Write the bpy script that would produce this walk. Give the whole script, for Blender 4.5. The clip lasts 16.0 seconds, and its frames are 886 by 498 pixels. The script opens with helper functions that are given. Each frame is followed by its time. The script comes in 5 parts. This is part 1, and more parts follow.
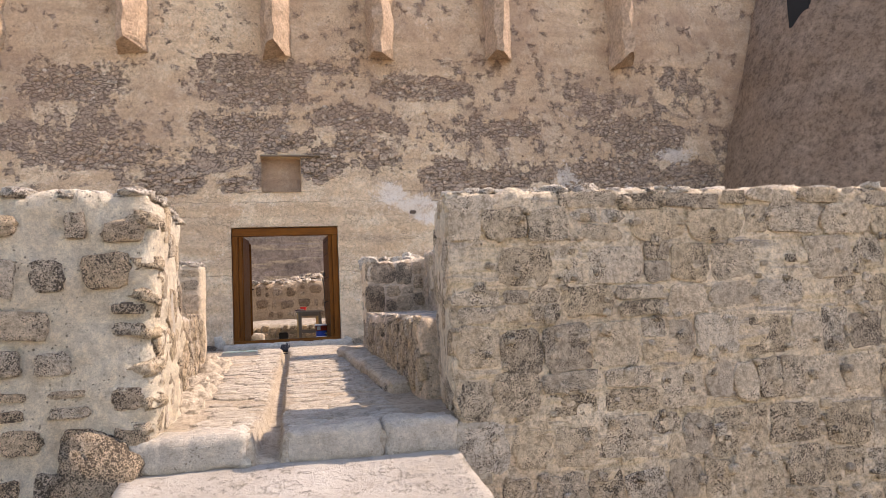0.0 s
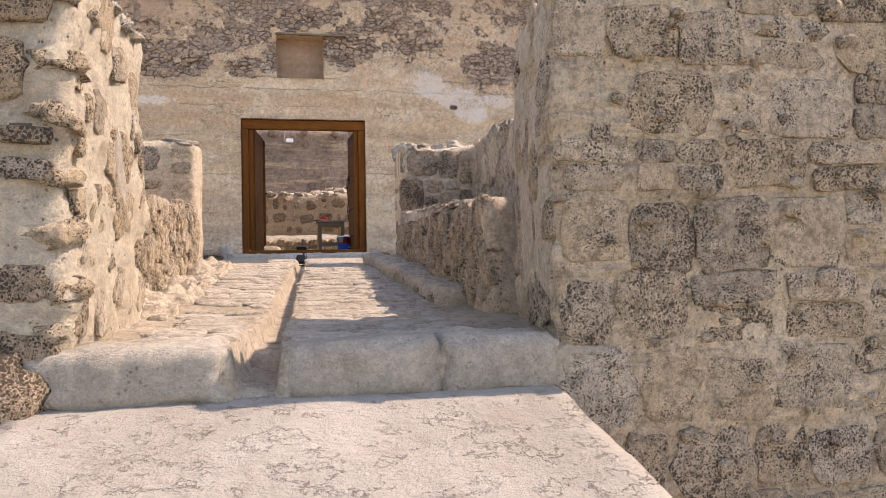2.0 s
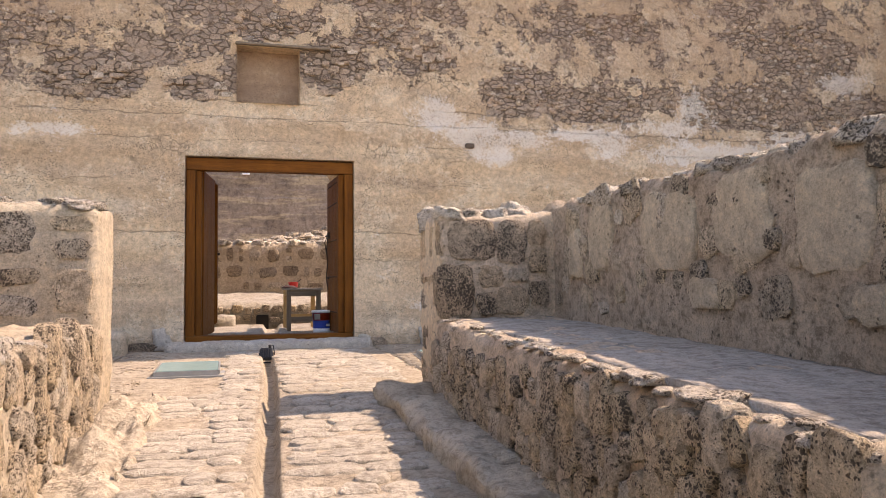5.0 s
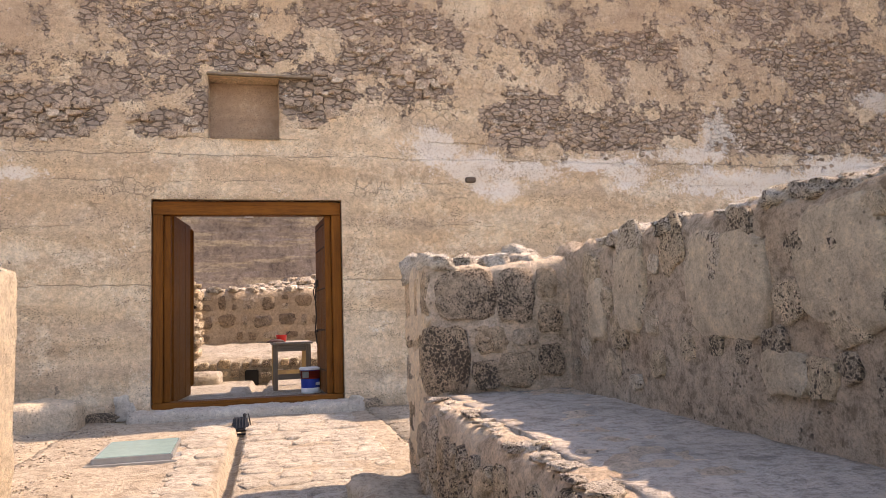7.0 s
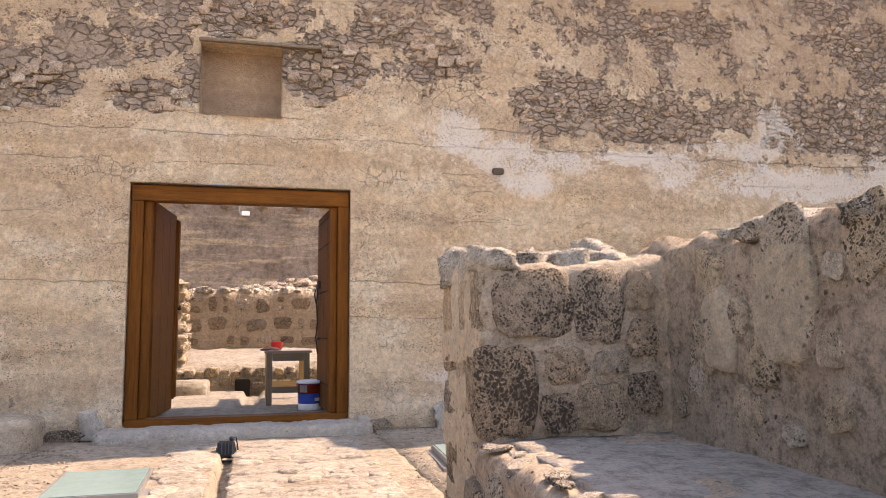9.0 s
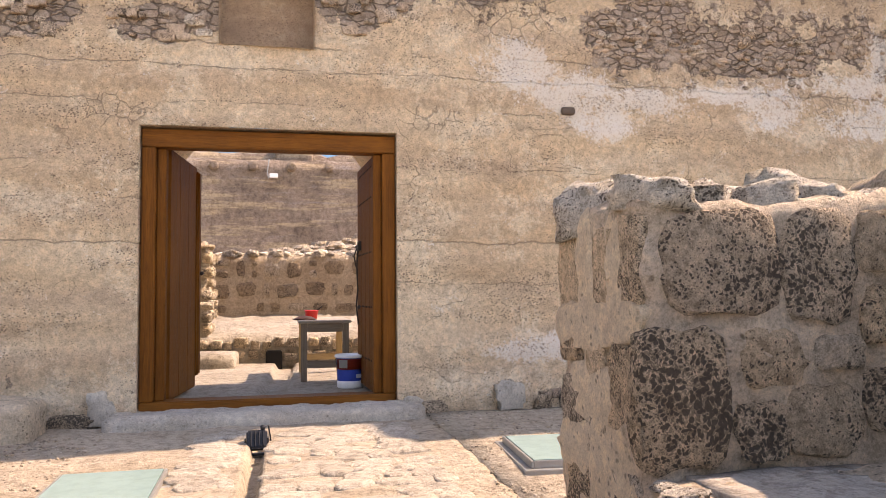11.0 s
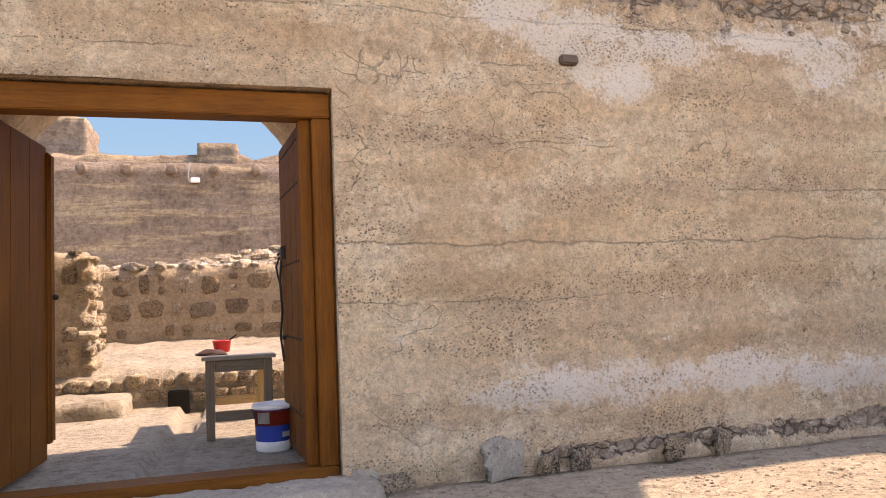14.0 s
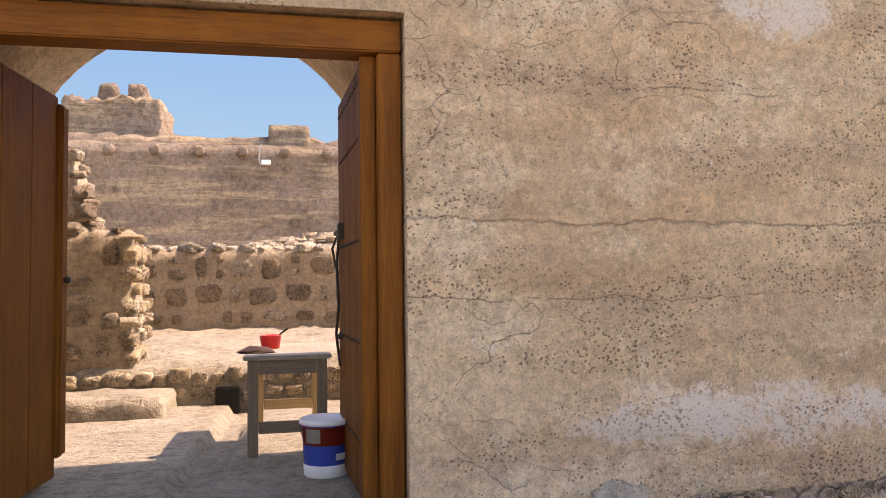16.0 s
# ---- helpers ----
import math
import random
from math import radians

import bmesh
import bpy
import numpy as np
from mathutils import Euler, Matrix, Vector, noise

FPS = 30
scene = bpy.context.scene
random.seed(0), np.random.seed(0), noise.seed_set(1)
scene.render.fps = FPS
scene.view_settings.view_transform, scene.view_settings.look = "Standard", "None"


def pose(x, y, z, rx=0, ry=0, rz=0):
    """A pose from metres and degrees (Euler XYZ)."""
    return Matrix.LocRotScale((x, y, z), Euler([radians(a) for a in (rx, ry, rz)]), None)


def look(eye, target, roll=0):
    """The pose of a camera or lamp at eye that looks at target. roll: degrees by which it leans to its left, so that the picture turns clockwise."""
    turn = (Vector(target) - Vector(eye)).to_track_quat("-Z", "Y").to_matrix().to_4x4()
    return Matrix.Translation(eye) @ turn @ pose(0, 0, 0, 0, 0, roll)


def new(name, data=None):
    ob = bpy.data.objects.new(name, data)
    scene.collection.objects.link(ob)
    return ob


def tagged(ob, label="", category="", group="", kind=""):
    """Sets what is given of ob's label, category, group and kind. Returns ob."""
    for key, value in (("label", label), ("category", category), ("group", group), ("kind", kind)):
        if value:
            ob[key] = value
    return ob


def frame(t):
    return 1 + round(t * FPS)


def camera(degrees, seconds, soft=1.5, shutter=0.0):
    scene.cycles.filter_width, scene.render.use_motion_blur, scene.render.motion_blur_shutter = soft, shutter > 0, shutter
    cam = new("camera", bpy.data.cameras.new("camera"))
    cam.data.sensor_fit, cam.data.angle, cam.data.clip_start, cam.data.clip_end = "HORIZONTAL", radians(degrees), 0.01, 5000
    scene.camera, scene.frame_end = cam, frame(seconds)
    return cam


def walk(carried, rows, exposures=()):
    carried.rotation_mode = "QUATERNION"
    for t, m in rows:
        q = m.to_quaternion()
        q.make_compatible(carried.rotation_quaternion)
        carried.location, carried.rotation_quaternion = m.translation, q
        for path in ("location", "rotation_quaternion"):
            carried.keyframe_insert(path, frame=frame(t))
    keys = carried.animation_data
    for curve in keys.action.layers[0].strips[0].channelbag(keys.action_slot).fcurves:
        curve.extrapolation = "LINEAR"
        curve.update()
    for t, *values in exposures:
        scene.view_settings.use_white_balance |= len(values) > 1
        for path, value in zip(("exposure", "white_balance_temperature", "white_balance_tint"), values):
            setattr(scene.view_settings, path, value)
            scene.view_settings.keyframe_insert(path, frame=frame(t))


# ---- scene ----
cam = camera(60.9, 16.0, soft=0.55)
METRES, EYE, TILT, LEAN, TURN = 13.5, 1.25, 0.0, 0.0, -13.1
ROWS = [
    (0.0, 0.0, 0.0, 0.0, 0.26, 5.38, 2.75),
    (0.5, -0.0222, 0.0359, -0.0061, -1.7, 4.67, 2.65),
    (1.0, -0.0337, 0.0777, -0.0106, -5.7, 3.99, 2.38),
    (1.5, -0.0361, 0.1263, -0.0157, -4.52, 2.4, 2.12),
    (2.0, -0.0304, 0.1776, -0.0278, 1.88, 0.45, 0.87),
    (2.5, -0.0374, 0.2458, -0.0284, 6.46, 0.8, 0.99),
    (3.0, -0.058, 0.2902, -0.014, 8.64, 2.24, 2.35),
    (3.5, -0.0675, 0.3285, -0.0047, 8.04, 2.44, 2.87),
    (4.0, -0.08, 0.3699, 0.0088, 4.39, 1.92, 1.69),
    (4.5, -0.0972, 0.4057, 0.0224, -1.51, 2.1, 0.31),
    (7.0, -0.0847, 0.5228, 0.0456, -0.47, 5.46, 1.83),
    (7.5, -0.0914, 0.546, 0.0473, 0.6, 6.11, 2.03),
    (8.0, -0.0962, 0.5689, 0.0478, 0.13, 6.49, 1.39),
    (10.5, -0.1216, 0.684, 0.0518, -1.2, 3.77, -0.18),
    (11.0, -0.1291, 0.706, 0.0515, 1.14, 3.24, 0.53),
    (11.5, -0.1274, 0.7348, 0.0547, 1.74, 3.31, 1.42),
    (12.0, -0.1345, 0.7611, 0.0553, 0.51, 3.79, 2.07),
    (12.5, -0.1371, 0.789, 0.0576, -1.78, 4.11, 2.46),
    (13.0, -0.1347, 0.8157, 0.0603, -3.84, 4.24, 2.59),
    (13.5, -0.1408, 0.8399, 0.0602, -4.51, 4.03, 2.47),
    (14.0, -0.1438, 0.8639, 0.0599, -3.65, 3.58, 2.2),
    (14.5, -0.1439, 0.8905, 0.06, -1.42, 3.15, 1.99),
    (15.0, -0.1481, 0.9126, 0.0602, 0.95, 2.73, 1.77),
    (15.5, -0.1528, 0.9318, 0.0602, 2.75, 2.54, 1.52),
    (16.0, -0.1505, 0.9545, 0.0621, 1.57, 2.85, 0.81),
]
walk(cam, [(t, pose(0, 0, EYE, TILT, LEAN, TURN) @ pose(METRES * x, METRES * y, METRES * z, 90 + pitch, roll, yaw)) for t, x, y, z, yaw, pitch, roll in ROWS], [(0.0, 1.58, 8200, 25), (3.5, 1.53, 8700, 26), (4.5, 1.68, 8900, 27), (7.5, 1.88, 9100, 29), (11.0, 2.04, 9300, 29), (16.0, 2.08, 9700, 30)])

# ---- world, sun ----
SUN_WAY = Vector((0.92, 0.06, 1.08)).normalized()      # towards the sun
world = bpy.data.worlds.new("sky")
scene.world = world
world.use_nodes = True
wn = world.node_tree
sky = wn.nodes.new("ShaderNodeTexSky")
sky.sky_type = "NISHITA"
sky.sun_disc = False
sky.sun_elevation = math.asin(SUN_WAY.z)
sky.sun_rotation = math.atan2(SUN_WAY.x, SUN_WAY.y)
sky.dust_density = 0.4
sky.ozone_density = 3.0
wn.links.new(sky.outputs[0], wn.nodes["Background"].inputs[0])
wn.nodes["Background"].inputs[1].default_value = 0.15
sun = new("sun", bpy.data.lights.new("sun", "SUN"))
sun.data.energy = 2.3
sun.data.angle = radians(0.5)
sun.data.color = (1.0, 0.965, 0.91)
sun.matrix_world = look(SUN_WAY * 60, (0, 0, 0))


# ---- materials ----
class Nodes:
    """A short way to wire a material."""

    def __init__(self, name):
        self.mat = bpy.data.materials.new(name)
        self.mat.use_nodes = True
        self.tree = self.mat.node_tree
        self.bsdf = self.tree.nodes["Principled BSDF"]
        self.at = self.add("ShaderNodeNewGeometry").outputs["Position"]

    def add(self, kind, **values):
        node = self.tree.nodes.new(kind)
        for key, value in values.items():
            if key == "op":
                node.operation = value
            elif key == "blend":
                node.data_type = "RGBA"
                node.blend_type = value
            elif key == "feature":
                node.feature = value
            elif key == "attr":
                node.attribute_name = value
        return node

    def put(self, socket, value):
        if isinstance(value, bpy.types.NodeSocket):
            self.tree.links.new(value, socket)
        else:
            socket.default_value = value

    def moved(self, scale=(1, 1, 1), where=None):
        node = self.add("ShaderNodeMapping")
        self.put(node.inputs["Vector"], where or self.at)
        node.inputs["Scale"].default_value = scale
        return node.outputs[0]

    def noise(self, scale, detail=4.0, rough=0.6, where=None, distort=0.0):
        node = self.add("ShaderNodeTexNoise")
        self.put(node.inputs["Vector"], where or self.at)
        self.put(node.inputs["Scale"], scale)
        node.inputs["Detail"].default_value = detail
        node.inputs["Roughness"].default_value = rough
        node.inputs["Distortion"].default_value = distort
        return node.outputs["Fac"]

    def cells(self, scale, feature="F1", where=None):
        node = self.add("ShaderNodeTexVoronoi", feature=feature)
        self.put(node.inputs["Vector"], where or self.at)
        self.put(node.inputs["Scale"], scale)
        return node.outputs["Distance"]

    def wave(self, scale, distort=2.0, where=None):
        node = self.add("ShaderNodeTexWave")
        self.put(node.inputs["Vector"], where or self.at)
        node.inputs["Scale"].default_value = scale
        node.inputs["Distortion"].default_value = distort
        node.inputs["Detail"].default_value = 3.0
        return node.outputs["Fac"]

    def ramp(self, value, low, high, a=0.0, b=1.0):
        node = self.add("ShaderNodeMapRange")
        self.put(node.inputs["Value"], value)
        for key, number in (("From Min", low), ("From Max", high), ("To Min", a), ("To Max", b)):
            node.inputs[key].default_value = number
        return node.outputs[0]

    def math(self, op, a, b=0.0):
        node = self.add("ShaderNodeMath", op=op)
        self.put(node.inputs[0], a)
        self.put(node.inputs[1], b)
        return node.outputs[0]

    def mix(self, fac, a, b, blend="MIX"):
        node = self.add("ShaderNodeMix", blend=blend)
        self.put(node.inputs["Factor"], fac)
        for socket, value in ((node.inputs[6], a), (node.inputs[7], b)):
            self.put(socket, value if isinstance(value, bpy.types.NodeSocket) else (*value, 1.0))
        return node.outputs[2]

    def warped(self, scale, amount, stretch=(1, 1, 1)):
        """The place, pushed about by noise, so that cells and lines come out crooked."""
        node = self.add("ShaderNodeTexNoise")
        self.put(node.inputs["Vector"], self.at)
        node.inputs["Scale"].default_value = scale
        node.inputs["Detail"].default_value = 3.0
        push = self.add("ShaderNodeVectorMath", op="MULTIPLY_ADD")
        self.put(push.inputs[0], node.outputs["Color"])
        push.inputs[1].default_value = (amount, amount, amount)
        self.put(push.inputs[2], self.at)
        return self.moved(stretch, push.outputs[0])

    def mottled(self, base, scale, dark=0.75, light=0.5):
        """Broken, crusty tone: hard-edged darker hollows and lighter high spots at two sizes."""
        coarse = self.noise(scale, 9, 0.82)
        fine = self.noise(scale * 3.3, 6, 0.8)
        base = self.mix(self.ramp(coarse, 0.515, 0.575, 0.0, light), base, (1.30, 1.28, 1.25), "MULTIPLY")
        base = self.mix(self.ramp(coarse, 0.425, 0.485, dark, 0.0), base, (0.40, 0.355, 0.31), "MULTIPLY")
        base = self.mix(self.ramp(fine, 0.40, 0.47, dark * 0.8, 0.0), base, (0.42, 0.375, 0.33), "MULTIPLY")
        return base, coarse, fine

    def attribute(self, name):
        node = self.add("ShaderNodeAttribute", attr=name)
        split = self.add("ShaderNodeSeparateColor")
        self.put(split.inputs[0], node.outputs["Color"])
        return split.outputs

    def random(self):
        return self.add("ShaderNodeObjectInfo").outputs["Random"]

    def island(self):
        return self.add("ShaderNodeNewGeometry").outputs["Random Per Island"]

    def done(self, colour, rough=0.9, height=None, depth=0.01, metal=0.0, spec=0.25):
        self.put(self.bsdf.inputs["Base Color"], colour if isinstance(colour, bpy.types.NodeSocket) else (*colour, 1.0))
        self.put(self.bsdf.inputs["Roughness"], rough)
        self.put(self.bsdf.inputs["Metallic"], metal)
        self.put(self.bsdf.inputs["Specular IOR Level"], spec)
        if height is not None:
            bump = self.add("ShaderNodeBump")
            bump.inputs["Strength"].default_value = 1.0
            bump.inputs["Distance"].default_value = depth
            self.put(bump.inputs["Height"], height)
            self.put(self.bsdf.inputs["Normal"], bump.outputs[0])
        return self.mat


def coral_stone(name, dark, light, pits=46.0, depth=0.03, island=False, warm=(0.64, 0.50, 0.33), grey_tone=(0.40, 0.345, 0.285), holes=0.0):
    """Porous coral stone: sharp pits, more on some blocks than on others, each block a tint of its own."""
    n = Nodes(name)
    tint = n.island() if island else n.random()
    base = n.mix(n.ramp(n.noise(5.0, 7, 0.75), 0.38, 0.62), dark, light)
    base = n.mix(n.ramp(tint, 0.0, 1.0, 0.0, 0.7), base, warm)
    grey = n.ramp(n.math("FRACT", n.math("MULTIPLY", tint, 7.31)), 0.60, 1.0, 0.0, 0.55)
    base = n.mix(grey, base, grey_tone)
    pale = n.ramp(n.math("FRACT", n.math("MULTIPLY", tint, 13.7)), 0.65, 1.0, 0.0, 0.75)
    base = n.mix(pale, base, (0.70, 0.62, 0.51))
    base, crust, fine = n.mottled(base, 19.0, 0.62, 0.8)
    spot = n.warped(30.0, 0.035)
    porous = n.ramp(n.math("FRACT", n.math("MULTIPLY", tint, 3.77)), 0.0, 1.0, -0.13, 0.12)
    reach = n.math("ADD", porous, n.ramp(n.noise(5.0, 6, 0.75), 0.36, 0.64, 0.04 + holes, 0.46 + holes))
    hole = n.ramp(n.math("SUBTRACT", n.cells(pits * 1.35, where=spot), reach), 0.0, 0.08)
    tiny = n.ramp(n.math("SUBTRACT", n.cells(pits * 2.9, where=spot), reach), 0.0, 0.12)
    pit = n.math("MINIMUM", hole, n.ramp(tiny, 0.0, 1.0, 0.35, 1.0))
    grain = n.noise(130.0, 4, 0.85)
    base = n.mix(n.ramp(grain, 0.40, 0.60, 0.45, 0.0), base, (0.55, 0.51, 0.46), "MULTIPLY")
    base = n.mix(n.ramp(grain, 0.52, 0.66, 0.0, 0.6), base, (1.28, 1.26, 1.24), "MULTIPLY")
    base = n.mix(n.ramp(pit, 0.0, 1.0, 0.9, 0.0), base, (0.075, 0.055, 0.04))
    height = n.math("ADD", n.math("MULTIPLY", pit, 0.6), n.math("ADD", n.math("MULTIPLY", crust, 1.4), n.math("MULTIPLY", fine, 0.5)))
    return n.done(base, 0.95, height, depth)


def plaster(name, a, b, stain_or_shade=(0.30, 0.23, 0.16), pits=0.5, depth=0.03, streak=0.0, contrast=0.55, k=1.0, crusty=0.45):
    """Old lime and mud plaster with stains, grit and small holes."""
    n = Nodes(name)
    base = n.mix(n.ramp(n.noise(1.6 * k, 6, 0.65), 0.34, 0.66), a, b)
    base = n.mix(n.ramp(n.noise(5.5 * k, 7, 0.75), 0.50, 0.68, 0.0, contrast), base, stain_or_shade)
    if streak:
        band = n.noise(2.4 * k, 6, 0.7, n.moved((0.35, 0.35, 3.2)))
        base = n.mix(n.ramp(band, 0.50, 0.62, 0.0, streak), base, (0.66, 0.51, 0.31))
        base = n.mix(n.ramp(n.noise(2.0 * k, 6, 0.75, n.moved((0.4, 0.4, 3.6))), 0.54, 0.66, 0.0, streak), base, (0.33, 0.30, 0.285))
    base, crust, grit = n.mottled(base, 15.0 * k, crusty, 0.65)
    grain = n.noise(95.0 * k, 5, 0.85)
    base = n.mix(n.ramp(grain, 0.38, 0.52, 0.5, 0.0), base, (0.52, 0.47, 0.42), "MULTIPLY")
    spot = n.warped(14.0 * k, 0.05 / k)
    hole = n.ramp(n.cells(24.0 * k, where=spot), 0.10, 0.24)
    some = n.ramp(n.noise(3.6 * k, 4), 0.47, 0.58)
    hole = n.math("MAXIMUM", hole, n.math("SUBTRACT", 1.0, some))
    base = n.mix(n.ramp(hole, 0.0, 1.0, pits, 0.0), base, (0.10, 0.075, 0.05))
    height = n.math("ADD", n.math("MULTIPLY", crust, 1.5), n.math("ADD", n.math("MULTIPLY", grit, 0.35), n.math("MULTIPLY", hole, 0.5)))
    return n.done(base, 0.95, height, depth)


def great_wall_plaster():
    """The tall wall: plaster in lifts; of the wear attribute R bares rubble, G leaves white lime, B stains the wall and
    holds the shade painted into the niche, and alpha crackles.
    """
    n = Nodes("great_wall_plaster")
    red, green, blue = n.attribute("wear")[:3]
    crackle = n.add("ShaderNodeAttribute", attr="wear").outputs["Alpha"]
    split = n.add("ShaderNodeSeparateXYZ")
    n.put(split.inputs[0], n.at)
    z = split.outputs[2]
    # plaster: broad tone, lifts, blotches
    base = n.mix(n.ramp(n.noise(0.9, 6), 0.32, 0.68), (0.725, 0.525, 0.335), (0.83, 0.655, 0.445))
    lift_tone = n.noise(1.0, 7, 0.65, n.moved((0.25, 1, 2.6)))
    base = n.mix(n.ramp(lift_tone, 0.45, 0.55, 0.0, 0.6), base, (0.60, 0.43, 0.285))
    base = n.mix(n.ramp(n.noise(1.9, 8, 0.8), 0.52, 0.57, 0.0, 0.6), base, (0.89, 0.745, 0.54))
    base = n.mix(n.ramp(n.noise(2.6, 8, 0.75, n.moved((0.7, 1, 1.3))), 0.54, 0.62, 0.0, 0.5), base, (0.50, 0.365, 0.25))
    base, crust, grit = n.mottled(base, 16.0, 0.30, 0.55)
    grain = n.noise(75.0, 5, 0.85)
    base = n.mix(n.ramp(grain, 0.38, 0.5, 0.5, 0.0), base, (0.50, 0.445, 0.40), "MULTIPLY")
    base = n.mix(n.ramp(grain, 0.54, 0.66, 0.0, 0.5), base, (1.25, 1.24, 1.22), "MULTIPLY")
    # small holes in bands
    gate = n.ramp(n.noise(1.8, 7, 0.75, n.moved((0.5, 1, 1.7))), 0.38, 0.60, -0.08, 0.26)
    spot = n.warped(26.0, 0.03, (1.0, 1.0, 1.25))
    speck = n.ramp(n.math("SUBTRACT", n.cells(38.0, where=spot), gate), 0.03, 0.10)
    dot = n.ramp(n.math("SUBTRACT", n.cells(13.0, where=spot), n.ramp(n.noise(2.3, 5, 0.7), 0.45, 0.65, -0.1, 0.10)), 0.02, 0.06)
    speck = n.math("MINIMUM", speck, dot)
    base = n.mix(n.ramp(speck, 0.0, 1.0, 0.76, 0.0), base, (0.17, 0.115, 0.08))
    # joints between the lifts
    bed = n.math("ADD", z, n.ramp(n.noise(1.5, 7, 0.7), 0.2, 0.8, -0.06, 0.06))
    seam_all = None
    for level, skip, wide in ((2.40, 0.36, 0.010), (2.02, 0.50, 0.006), (2.78, 0.48, 0.007), (3.10, 0.52, 0.006), (3.98, 0.40, 0.008), (3.66, 0.54, 0.006), (4.2, 0.5, 0.008)):
        seam = n.ramp(n.math("ABSOLUTE", n.math("SUBTRACT", bed, level)), 0.001, wide)
        seam = n.math("MAXIMUM", seam, n.ramp(n.noise(0.8, 6, 0.7, n.moved((1, 1, 0.6 + level))), skip, skip + 0.02, 1.0, 0.0))
        seam_all = seam if seam_all is None else n.math("MINIMUM", seam_all, seam)
    base = n.mix(n.ramp(seam_all, 0.0, 1.0, 0.55, 0.0), base, (0.22, 0.15, 0.105))
    # fine cracks, a few long ones and a net where the plaster crackles
    crack = n.ramp(n.cells(1.5, "DISTANCE_TO_EDGE", n.warped(2.5, 0.5, (0.7, 1, 1.6))), 0.0, 0.006)
    crack = n.math("MAXIMUM", crack, n.ramp(n.noise(1.1, 3), 0.54, 0.58, 1.0, 0.0))
    net = n.ramp(n.cells(6.0, "DISTANCE_TO_EDGE", n.warped(5.0, 0.12)), 0.0, 0.035)
    net = n.math("MAXIMUM", net, n.ramp(n.math("ADD", crackle, n.ramp(n.noise(4.0, 5), 0.3, 0.7, -0.35, 0.35)), 0.45, 0.6, 1.0, 0.0))
    crack = n.math("MINIMUM", crack, net)
    base = n.mix(n.ramp(crack, 0.0, 1.0, 0.62, 0.0), base, (0.15, 0.10, 0.07))
    # bared rubble: each stone a tone of its own, dark open joints
    crooked = n.warped(7.0, 0.10, (0.75, 1, 1.45))
    joint = n.ramp(n.cells(10.0, "DISTANCE_TO_EDGE", crooked), 0.015, 0.11)
    shown = n.ramp(n.noise(2.4, 6, 0.7), 0.36, 0.48)
    joint = n.math("MAXIMUM", joint, n.math("SUBTRACT", 1.0, shown))
    cell = n.add("ShaderNodeTexVoronoi", feature="F1")
    n.put(cell.inputs["Vector"], crooked)
    cell.inputs["Scale"].default_value = 10.0
    tone = n.add("ShaderNodeSeparateColor")
    n.put(tone.inputs[0], cell.outputs["Color"])
    rubble = n.mix(n.ramp(n.noise(10.0, 7, 0.8), 0.38, 0.62), (0.42, 0.305, 0.215), (0.66, 0.50, 0.37))
    rubble = n.mix(n.ramp(tone.outputs[0], 0.2, 1.0, 0.0, 0.7), rubble, (0.60, 0.475, 0.365))
    rubble = n.mix(n.ramp(tone.outputs[1], 0.6, 1.0, 0.0, 0.6), rubble, (0.30, 0.235, 0.185))
    rubble = n.mix(n.ramp(crust, 0.43, 0.48, 0.65, 0.0), rubble, (0.18, 0.13, 0.092))
    rubble = n.mix(n.ramp(grain, 0.40, 0.52, 0.5, 0.0), rubble, (0.16, 0.12, 0.09))
    rubble = n.mix(n.ramp(joint, 0.0, 1.0, 0.75, 0.0), rubble, (0.10, 0.072, 0.052))
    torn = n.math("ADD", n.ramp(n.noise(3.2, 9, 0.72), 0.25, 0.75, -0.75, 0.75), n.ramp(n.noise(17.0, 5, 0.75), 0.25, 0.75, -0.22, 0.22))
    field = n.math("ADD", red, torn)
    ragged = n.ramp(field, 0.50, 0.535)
    # dark line along torn plaster edges: the crack, with its gap's shadow painted in
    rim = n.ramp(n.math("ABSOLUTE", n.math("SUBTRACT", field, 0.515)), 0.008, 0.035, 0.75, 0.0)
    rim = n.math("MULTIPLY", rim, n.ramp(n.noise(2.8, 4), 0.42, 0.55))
    base = n.mix(ragged, base, rubble)
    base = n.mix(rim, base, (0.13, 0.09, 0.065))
    # white lime, gone from the pits
    lime = n.math("ADD", n.ramp(n.noise(3.6, 9, 0.8), 0.25, 0.75, -1.0, 1.0), n.ramp(n.noise(30.0, 6, 0.85), 0.25, 0.75, -0.8, 0.8))
    lime = n.ramp(n.math("ADD", green, lime), 0.58, 0.74, 0.0, 0.9)
    lime = n.math("MULTIPLY", lime, n.ramp(grit, 0.40, 0.47, 0.15, 1.0))
    lime = n.math("MULTIPLY", lime, n.ramp(speck, 0.0, 1.0, 0.3, 1.0))
    base = n.mix(lime, base, (0.88, 0.805, 0.70))
    # brown stains of the wall, and the shade painted into the niche
    stained_or_shaded = n.math("MULTIPLY", blue, n.ramp(n.noise(2.2, 7, 0.75), 0.3, 0.7, 0.55, 1.0))
    base = n.mix(stained_or_shaded, base, (0.36, 0.235, 0.165))
    height = n.math("ADD", n.math("MULTIPLY", crust, 1.2), n.math("ADD", n.math("MULTIPLY", grit, 0.4), n.math("MULTIPLY", speck, 0.4)))
    height = n.math("ADD", height, n.math("MULTIPLY", n.math("MULTIPLY", ragged, joint), 0.9))
